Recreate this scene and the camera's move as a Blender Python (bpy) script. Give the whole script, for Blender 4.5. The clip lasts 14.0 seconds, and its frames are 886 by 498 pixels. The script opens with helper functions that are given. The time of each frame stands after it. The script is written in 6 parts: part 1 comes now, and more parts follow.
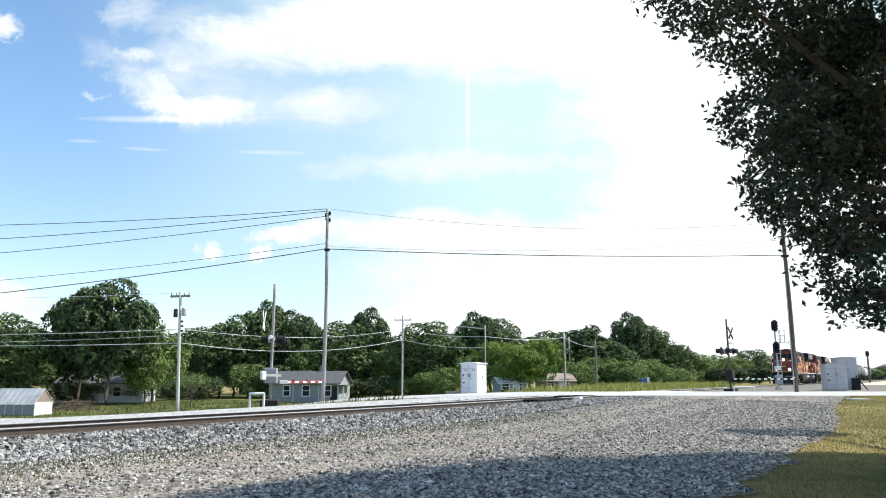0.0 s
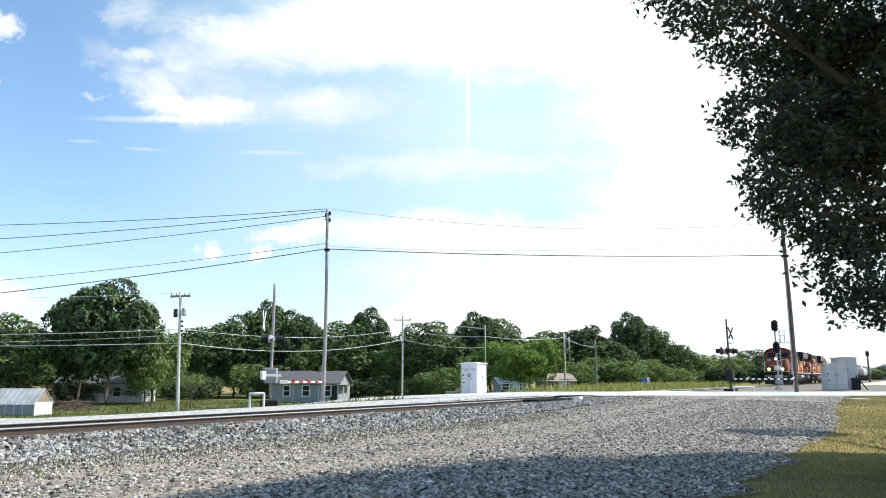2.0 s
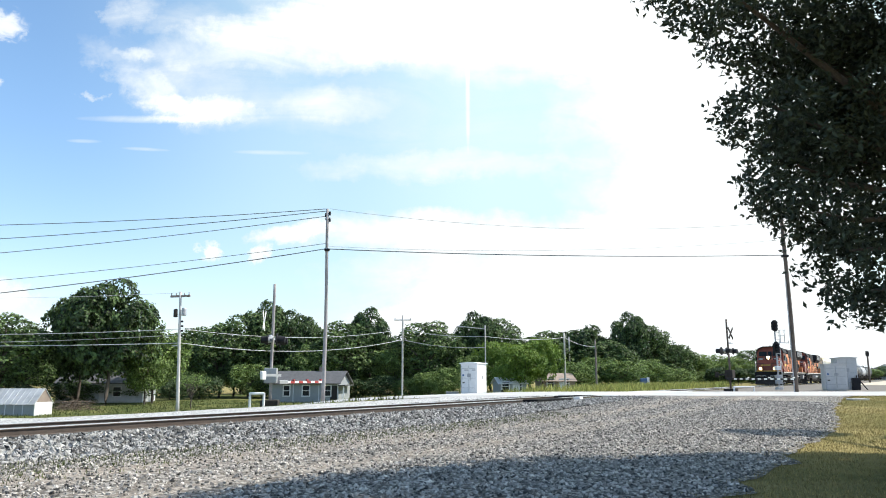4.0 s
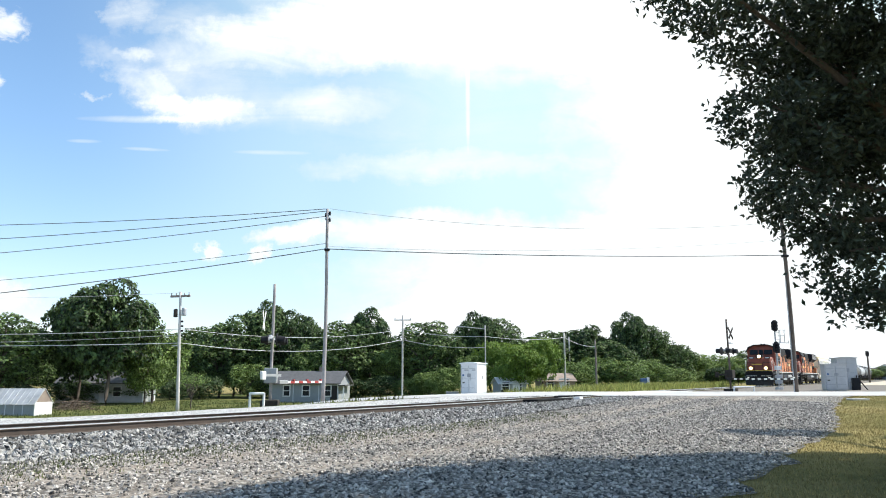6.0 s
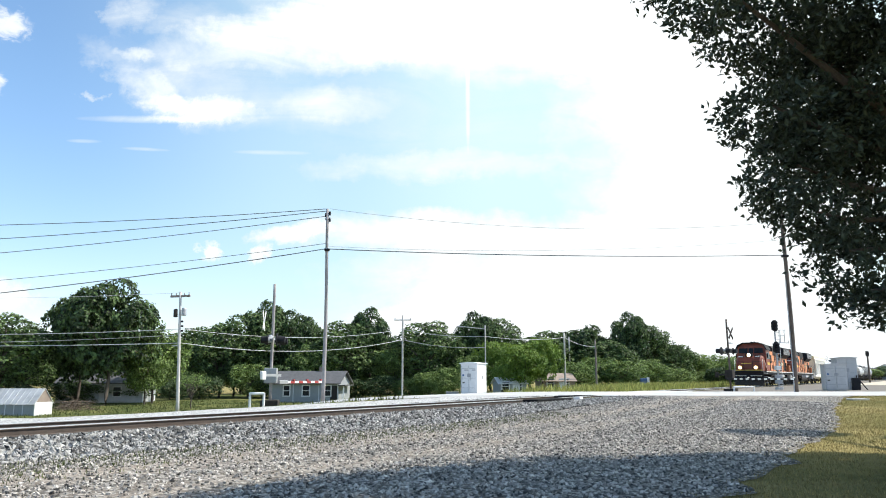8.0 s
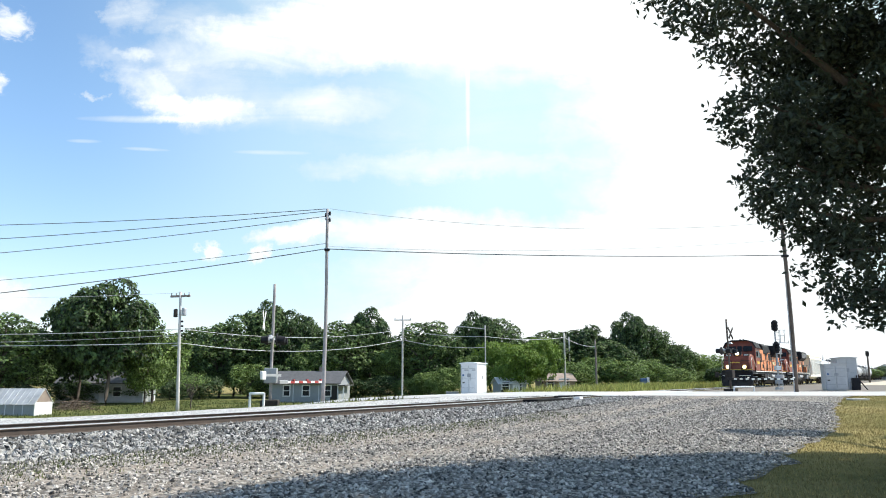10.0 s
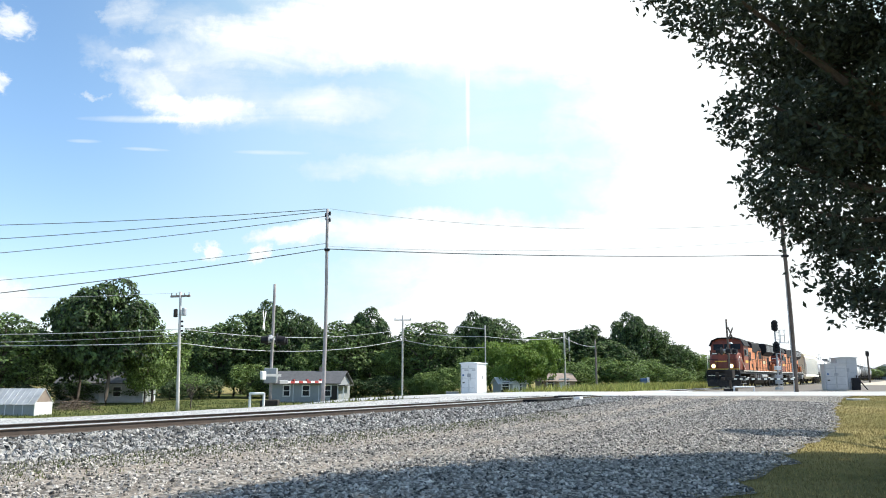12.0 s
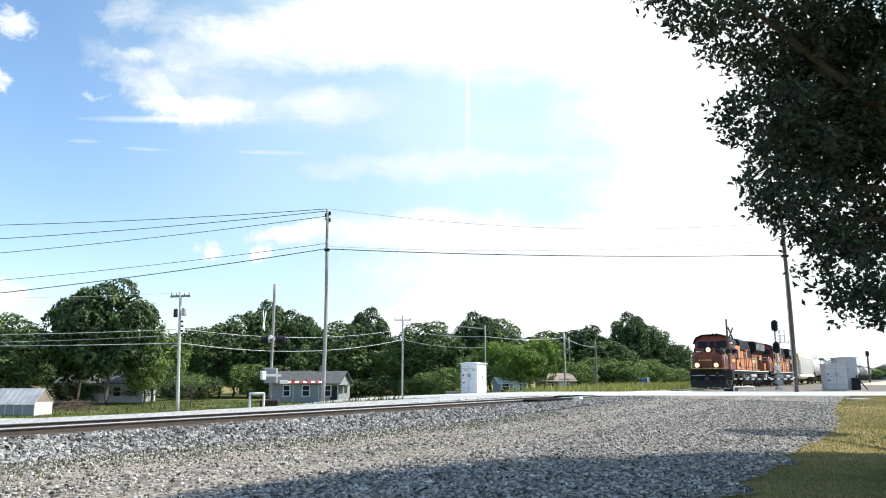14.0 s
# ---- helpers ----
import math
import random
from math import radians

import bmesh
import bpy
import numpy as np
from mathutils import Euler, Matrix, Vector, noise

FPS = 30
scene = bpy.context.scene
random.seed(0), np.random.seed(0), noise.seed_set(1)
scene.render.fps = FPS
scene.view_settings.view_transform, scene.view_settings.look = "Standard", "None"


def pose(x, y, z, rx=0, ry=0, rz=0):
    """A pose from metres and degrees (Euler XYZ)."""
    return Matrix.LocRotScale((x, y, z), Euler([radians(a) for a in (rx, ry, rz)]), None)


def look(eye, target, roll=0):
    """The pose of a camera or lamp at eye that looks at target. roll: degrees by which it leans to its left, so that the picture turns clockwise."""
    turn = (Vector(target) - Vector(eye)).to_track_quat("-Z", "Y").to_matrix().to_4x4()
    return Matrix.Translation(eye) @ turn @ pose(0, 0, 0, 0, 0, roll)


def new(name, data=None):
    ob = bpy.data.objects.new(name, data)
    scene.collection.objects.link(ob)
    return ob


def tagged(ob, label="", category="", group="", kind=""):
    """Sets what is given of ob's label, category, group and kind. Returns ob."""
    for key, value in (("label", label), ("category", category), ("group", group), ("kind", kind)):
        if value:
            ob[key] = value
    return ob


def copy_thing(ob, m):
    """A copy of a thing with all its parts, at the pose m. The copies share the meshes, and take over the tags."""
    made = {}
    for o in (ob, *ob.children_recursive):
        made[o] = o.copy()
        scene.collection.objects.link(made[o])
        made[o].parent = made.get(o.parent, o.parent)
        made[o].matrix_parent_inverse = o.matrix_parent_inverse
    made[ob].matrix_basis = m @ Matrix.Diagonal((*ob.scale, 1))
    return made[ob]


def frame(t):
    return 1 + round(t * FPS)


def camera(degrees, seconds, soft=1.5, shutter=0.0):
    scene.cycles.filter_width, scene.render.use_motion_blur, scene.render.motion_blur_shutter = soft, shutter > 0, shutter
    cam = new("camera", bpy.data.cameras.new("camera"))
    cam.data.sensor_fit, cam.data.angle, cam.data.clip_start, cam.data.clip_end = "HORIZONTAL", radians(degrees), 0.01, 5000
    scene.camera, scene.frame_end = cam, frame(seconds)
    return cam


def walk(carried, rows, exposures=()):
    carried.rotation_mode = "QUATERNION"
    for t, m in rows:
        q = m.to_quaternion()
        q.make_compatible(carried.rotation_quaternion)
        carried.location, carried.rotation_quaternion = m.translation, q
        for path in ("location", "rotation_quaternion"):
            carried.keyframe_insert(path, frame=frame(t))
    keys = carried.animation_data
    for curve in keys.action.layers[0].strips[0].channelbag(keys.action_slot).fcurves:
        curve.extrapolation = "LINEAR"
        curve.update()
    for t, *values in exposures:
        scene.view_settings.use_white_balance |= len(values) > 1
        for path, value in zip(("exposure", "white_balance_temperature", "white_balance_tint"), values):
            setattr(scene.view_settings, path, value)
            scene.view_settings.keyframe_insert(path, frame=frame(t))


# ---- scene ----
# a level crossing in a small town: a still camera, a freight train rolling in
EYE = (0.0, 0.0, 1.35)
PITCH = 10.09
cam = camera(63, 14.0, soft=1.0)
walk(cam, [(0.0, pose(*EYE, 90 + PITCH, 0, 0)), (14.0, pose(*EYE, 90 + PITCH, 0, 0))],
     exposures=[(0.0, 0.42), (14.0, 0.42)])

# ---- world, sun ----
SUN_AZ, SUN_EL = radians(9), radians(49)     # azimuth counted from +x towards +y
SUN_DIR = Vector((math.cos(SUN_AZ) * math.cos(SUN_EL), math.sin(SUN_AZ) * math.cos(SUN_EL), math.sin(SUN_EL)))


class Nodes:
    """Short writing of node trees."""

    def __init__(self, tree):
        self.t = tree
        tree.nodes.clear()

    def add(self, kind, inputs=None, operation="", use_clamp=False, data_type="", rotation_type=""):
        n = self.t.nodes.new(kind)
        if operation:
            n.operation = operation
        if use_clamp:
            n.use_clamp = True
        if data_type:
            n.data_type = data_type
        if rotation_type:
            n.rotation_type = rotation_type
        for k, v in (inputs or {}).items():
            if isinstance(v, bpy.types.NodeSocket):
                self.t.links.new(v, n.inputs[k])
            else:
                n.inputs[k].default_value = v
        return n

    def math(self, op, a, b=0.0, c=0.0, clamp=False):
        return self.add("ShaderNodeMath", {0: a, 1: b, 2: c}, operation=op, use_clamp=clamp).outputs[0]

    def ramp(self, fac, stops, smooth=False):
        n = self.add("ShaderNodeValToRGB", {0: fac})
        if smooth:
            n.color_ramp.interpolation = "EASE"
        el = n.color_ramp.elements
        while len(el) < len(stops):
            el.new(0.5)
        for e, (p, c) in zip(el, stops):
            e.position = p
            e.color = (c, c, c, 1) if isinstance(c, (int, float)) else (*c, 1)
        return n.outputs[0]

    def noise(self, vec, scale, detail=4.0, rough=0.55, dist=0.0):
        return self.add("ShaderNodeTexNoise", {"Vector": vec, "Scale": scale, "Detail": detail, "Roughness": rough,
                                               "Distortion": dist}).outputs[0]

    def mix(self, fac, a, b):
        n = self.add("ShaderNodeMix", data_type="RGBA")
        for sock, v in ((n.inputs[0], fac), (n.inputs[6], a), (n.inputs[7], b)):
            if isinstance(v, bpy.types.NodeSocket):
                self.t.links.new(v, sock)
            else:
                sock.default_value = v if isinstance(v, (int, float)) else (*v, 1)
        return n.outputs[2]


def build_world():
    w = bpy.data.worlds.new("sky")
    scene.world = w
    w.use_nodes = True
    N = Nodes(w.node_tree)
    sky = N.add("ShaderNodeTexSky")
    sky.sky_type, sky.sun_disc, sky.sun_elevation, sky.sun_rotation = "NISHITA", False, SUN_EL, math.pi / 2 - SUN_AZ
    sky.air_density, sky.dust_density, sky.ozone_density = 1.0, 0.5, 2.2
    hue = N.add("ShaderNodeHueSaturation", {"Hue": 0.495, "Saturation": 1.06, "Value": 1.32, "Color": sky.outputs[0]})
    co = N.add("ShaderNodeTexCoord").outputs["Generated"]
    x, y, z = N.add("ShaderNodeSeparateXYZ", {0: co}).outputs
    # bluer towards the horizon than clear air alone, and a thin bright veil on the sun's side
    low = N.mix(N.ramp(z, [(0.0, 1.0), (0.34, 0.0)]), (1.0, 1.0, 1.0), (0.97, 0.88, 0.93))
    tint = N.add("ShaderNodeVectorMath", {0: hue.outputs[0], 1: low}, operation="MULTIPLY").outputs[0]
    base = N.add("ShaderNodeBackground", {"Color": tint, "Strength": 0.135})
    thin = N.add("ShaderNodeBackground", {"Color": (0.60, 0.80, 0.83, 1), "Strength": 0.95})
    side = N.ramp(N.math("MULTIPLY_ADD", x, 0.5, 0.5), [(0.26, 0.0), (0.42, 0.5), (0.54, 0.95)], True)
    side = N.math("MULTIPLY", side, N.ramp(y, [(0.0, 0.0), (0.3, 1.0)]))
    base = N.add("ShaderNodeMixShader", {0: side, 1: base.outputs[0], 2: thin.outputs[0]})
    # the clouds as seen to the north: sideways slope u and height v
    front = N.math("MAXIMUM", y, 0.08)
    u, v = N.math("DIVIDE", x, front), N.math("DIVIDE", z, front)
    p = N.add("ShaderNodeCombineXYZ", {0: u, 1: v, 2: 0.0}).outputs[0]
    warp = N.add("ShaderNodeTexNoise", {"Vector": p, "Scale": 11.0, "Detail": 7.0, "Roughness": 0.68}).outputs["Color"]
    wx, wy, _ = N.add("ShaderNodeSeparateXYZ", {0: warp}).outputs
    uw = N.math("MULTIPLY_ADD", N.math("SUBTRACT", wx, 0.5), 0.16, u)
    vw = N.math("MULTIPLY_ADD", N.math("SUBTRACT", wy, 0.5), 0.075, v)

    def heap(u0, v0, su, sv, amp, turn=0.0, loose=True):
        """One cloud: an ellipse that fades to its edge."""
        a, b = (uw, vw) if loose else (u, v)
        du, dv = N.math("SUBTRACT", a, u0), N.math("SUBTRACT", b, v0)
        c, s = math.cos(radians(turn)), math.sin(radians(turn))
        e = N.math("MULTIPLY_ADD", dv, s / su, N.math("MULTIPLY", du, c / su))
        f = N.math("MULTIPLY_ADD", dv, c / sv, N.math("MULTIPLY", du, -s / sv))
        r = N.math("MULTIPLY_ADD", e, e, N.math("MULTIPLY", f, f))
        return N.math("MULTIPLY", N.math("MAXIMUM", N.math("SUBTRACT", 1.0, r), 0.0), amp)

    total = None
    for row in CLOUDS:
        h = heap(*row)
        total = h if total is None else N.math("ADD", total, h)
    streak = N.add("ShaderNodeVectorMath", {0: p, 1: (3.2, 11.0, 1.0)}, operation="MULTIPLY").outputs[0]
    turned = N.add("ShaderNodeVectorRotate", {"Vector": streak, "Angle": 0.22}, rotation_type="Z_AXIS").outputs[0]
    wisps = N.noise(turned, 1.6, 8.0, 0.62, 0.9)
    grain = N.noise(p, 16.0, 6.0, 0.6, 0.4)
    rough = N.math("MULTIPLY_ADD", N.math("SUBTRACT", wisps, 0.5), 2.6, N.math("MULTIPLY", N.math("SUBTRACT", grain, 0.5), 1.3))
    cover = N.math("MULTIPLY_ADD", rough, N.math("MINIMUM", N.math("MULTIPLY_ADD", total, 0.8, 0.10), 0.7), total)
    fac = N.ramp(cover, [(0.05, 0.0), (0.45, 0.42), (0.80, 0.80), (1.0, 1.0)])
    glow = N.math("MULTIPLY_ADD", N.math("MAXIMUM", total, 0.0), 0.12, 0.74)
    cloud = N.add("ShaderNodeBackground", {"Color": (0.93, 0.985, 1.0, 1), "Strength": N.math("MINIMUM", glow, 0.92)})
    both = N.add("ShaderNodeMixShader", {0: fac, 1: base.outputs[0], 2: cloud.outputs[0]})
    N.add("ShaderNodeOutputWorld", {0: both.outputs[0]})


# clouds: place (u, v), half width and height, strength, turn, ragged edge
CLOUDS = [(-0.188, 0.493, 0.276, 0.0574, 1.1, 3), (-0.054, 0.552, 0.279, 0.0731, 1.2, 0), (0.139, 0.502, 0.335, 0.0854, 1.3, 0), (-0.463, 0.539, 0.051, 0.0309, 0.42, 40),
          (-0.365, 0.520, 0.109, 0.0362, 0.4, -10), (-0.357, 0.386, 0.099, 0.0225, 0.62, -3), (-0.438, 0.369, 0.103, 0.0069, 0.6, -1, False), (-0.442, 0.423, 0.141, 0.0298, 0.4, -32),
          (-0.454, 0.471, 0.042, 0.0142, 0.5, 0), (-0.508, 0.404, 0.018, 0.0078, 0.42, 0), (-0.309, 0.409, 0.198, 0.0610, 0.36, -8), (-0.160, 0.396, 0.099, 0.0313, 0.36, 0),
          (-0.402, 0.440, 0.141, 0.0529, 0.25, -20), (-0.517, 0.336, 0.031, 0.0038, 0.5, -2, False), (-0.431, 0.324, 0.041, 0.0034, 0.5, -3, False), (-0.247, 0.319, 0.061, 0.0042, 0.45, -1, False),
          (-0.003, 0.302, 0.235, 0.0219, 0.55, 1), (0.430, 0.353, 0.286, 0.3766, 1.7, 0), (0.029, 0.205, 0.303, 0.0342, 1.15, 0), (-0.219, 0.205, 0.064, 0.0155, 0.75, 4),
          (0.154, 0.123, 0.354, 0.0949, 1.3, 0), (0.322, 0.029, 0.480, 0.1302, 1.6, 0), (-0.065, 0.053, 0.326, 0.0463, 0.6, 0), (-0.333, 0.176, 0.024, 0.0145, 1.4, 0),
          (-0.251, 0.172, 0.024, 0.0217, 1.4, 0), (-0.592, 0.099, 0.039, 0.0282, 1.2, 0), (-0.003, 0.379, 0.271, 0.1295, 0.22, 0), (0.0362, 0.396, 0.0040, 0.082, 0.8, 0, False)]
build_world()
lamp = bpy.data.lights.new("sun", "SUN")
lamp.energy, lamp.angle, lamp.color = 5.0, radians(0.6), (1.0, 0.95, 0.86)
sun_lamp = new("sun", lamp)
sun_lamp.matrix_world = look(SUN_DIR * 100, (0, 0, 0))


# ---- materials ----
def material(name, c1, c2, rough=0.7, metal=0.0, scale=8.0, fine=60.0, bump=0.2, bump_d=0.01, spec=0.5, per_object=0.0,
             island=0.0, trans=0.0):
    """A surface with coarse stains (c1 to c2), fine grain and relief; scale in repeats to the metre."""
    m = bpy.data.materials.new(name)
    m.use_nodes = True
    N = Nodes(m.node_tree)
    co = N.add("ShaderNodeTexCoord").outputs["Object"]
    a, b = N.noise(co, scale, 5.0, 0.6), N.noise(co, fine, 3.0, 0.6)
    f = N.math("MULTIPLY_ADD", b, 0.45, N.math("MULTIPLY_ADD", a, 1.5, -0.48), clamp=True)
    col = N.mix(f, c1, c2)
    if per_object or island:
        r = (N.add("ShaderNodeObjectInfo").outputs["Random"] if per_object
             else N.add("ShaderNodeNewGeometry").outputs["Random Per Island"])
        k = per_object or island
        v = N.math("MULTIPLY_ADD", r, 2 * k, 1 - k)
        col = N.add("ShaderNodeVectorMath", {0: col, "Scale": v}, operation="SCALE").outputs[0]
    bm_ = N.add("ShaderNodeBump", {"Strength": bump, "Distance": bump_d, "Height": b})
    rg = N.math("MULTIPLY_ADD", a, 0.25, rough - 0.12, clamp=True)
    s = N.add("ShaderNodeBsdfPrincipled", {"Base Color": col, "Roughness": rg, "Metallic": metal, "Specular IOR Level": spec,
                                           "Normal": bm_.outputs[0]})
    out = s.outputs[0]
    if trans:
        t = N.add("ShaderNodeBsdfTranslucent", {"Color": col})
        out = N.add("ShaderNodeMixShader", {0: trans, 1: out, 2: t.outputs[0]}).outputs[0]
    N.add("ShaderNodeOutputMaterial", {0: out})
    return m


def glowing(name, color, strength):
    m = bpy.data.materials.new(name)
    m.use_nodes = True
    N = Nodes(m.node_tree)
    e = N.add("ShaderNodeEmission", {0: (*color, 1), 1: strength})
    N.add("ShaderNodeOutputMaterial", {0: e.outputs[0]})
    return m


def ground_material(name, greens, tan, scale):
    m = bpy.data.materials.new(name)
    m.use_nodes = True
    N = Nodes(m.node_tree)
    co = N.add("ShaderNodeTexCoord").outputs["Object"]
    big, mid, fine = N.noise(co, 0.16 * scale, 4.0), N.noise(co, 1.1 * scale, 5.0, 0.65), N.noise(co, 22.0, 4.0, 0.7)
    g = N.mix(N.ramp(mid, [(0.3, 0.0), (0.7, 1.0)]), *greens)
    c = N.mix(N.ramp(N.math("MULTIPLY_ADD", fine, 0.35, big), [(0.52, 0.0), (0.86, 1.0)]), g, tan)
    b = N.add("ShaderNodeBump", {"Strength": 0.7, "Distance": 0.05, "Height": fine})
    s = N.add("ShaderNodeBsdfPrincipled", {"Base Color": c, "Roughness": 0.95, "Specular IOR Level": 0.1, "Normal": b.outputs[0]})
    N.add("ShaderNodeOutputMaterial", {0: s.outputs[0]})
    return m


def gravel_material(name, lo, mid, hi, dust, size):
    """Crushed stone: cells of several greys with dark gaps, dust in broad patches."""
    m = bpy.data.materials.new(name)
    m.use_nodes = True
    N = Nodes(m.node_tree)
    co = N.add("ShaderNodeTexCoord").outputs["Object"]
    v = N.add("ShaderNodeTexVoronoi", {"Vector": co, "Scale": size, "Randomness": 1.0})
    v2 = N.add("ShaderNodeTexVoronoi", {"Vector": co, "Scale": size * 2.7})
    grey = N.add("ShaderNodeSeparateColor", {0: v.outputs["Color"]}).outputs[0]
    c = N.ramp(grey, [(0.0, lo), (0.45, mid), (1.0, hi)])
    gap = N.ramp(v.outputs["Distance"], [(0.35, 0.0), (0.75, 1.0)])
    c = N.mix(N.math("MULTIPLY", gap, 0.6), c, lo)
    patch = N.noise(co, 0.22, 5.0, 0.62)
    # two wheel tracks run along the line, worn down to dust
    lined = N.add("ShaderNodeVectorRotate", {"Vector": co, "Angle": radians(33.02 - 90)}, rotation_type="Z_AXIS").outputs[0]
    long = N.add("ShaderNodeVectorMath", {0: lined, 1: (0.06, 1.0, 1.0)}, operation="MULTIPLY").outputs[0]
    lane = N.noise(long, 0.9, 4.0, 0.6)
    across = N.math("ADD", N.add("ShaderNodeVectorMath", {0: co, 1: (0.8385, -0.5450, 0.0)}, operation="DOT_PRODUCT").outputs["Value"], 15.47)
    worn = N.math("MULTIPLY", patch, 0.45)
    for at, half, amp in ((5.6, 1.1, 0.34), (7.7, 0.9, 0.28), (10.6, 0.7, 0.12)):
        off = N.math("ABSOLUTE", N.math("DIVIDE", N.math("SUBTRACT", across, at), half))
        worn = N.math("ADD", worn, N.math("MULTIPLY", N.math("MAXIMUM", N.math("SUBTRACT", 1.0, off), 0.0), amp))
    f = N.ramp(N.math("MULTIPLY_ADD", lane, 0.7, worn), [(0.56, 0.0), (0.95, 0.65)])
    grain = N.noise(co, 14.0, 4.0, 0.7)
    c = N.mix(f, c, N.mix(N.ramp(grain, [(0.3, 0.0), (0.7, 1.0)]), dust, tuple(0.6 * d for d in dust)))
    hgt = N.math("SUBTRACT", N.math("MULTIPLY", v2.outputs["Distance"], -0.3), v.outputs["Distance"])
    b = N.add("ShaderNodeBump", {"Strength": 0.9, "Distance": 0.03, "Height": hgt})
    s = N.add("ShaderNodeBsdfPrincipled", {"Base Color": c, "Roughness": 0.9, "Specular IOR Level": 0.2, "Normal": b.outputs[0]})
    N.add("ShaderNodeOutputMaterial", {0: s.outputs[0]})
    return m


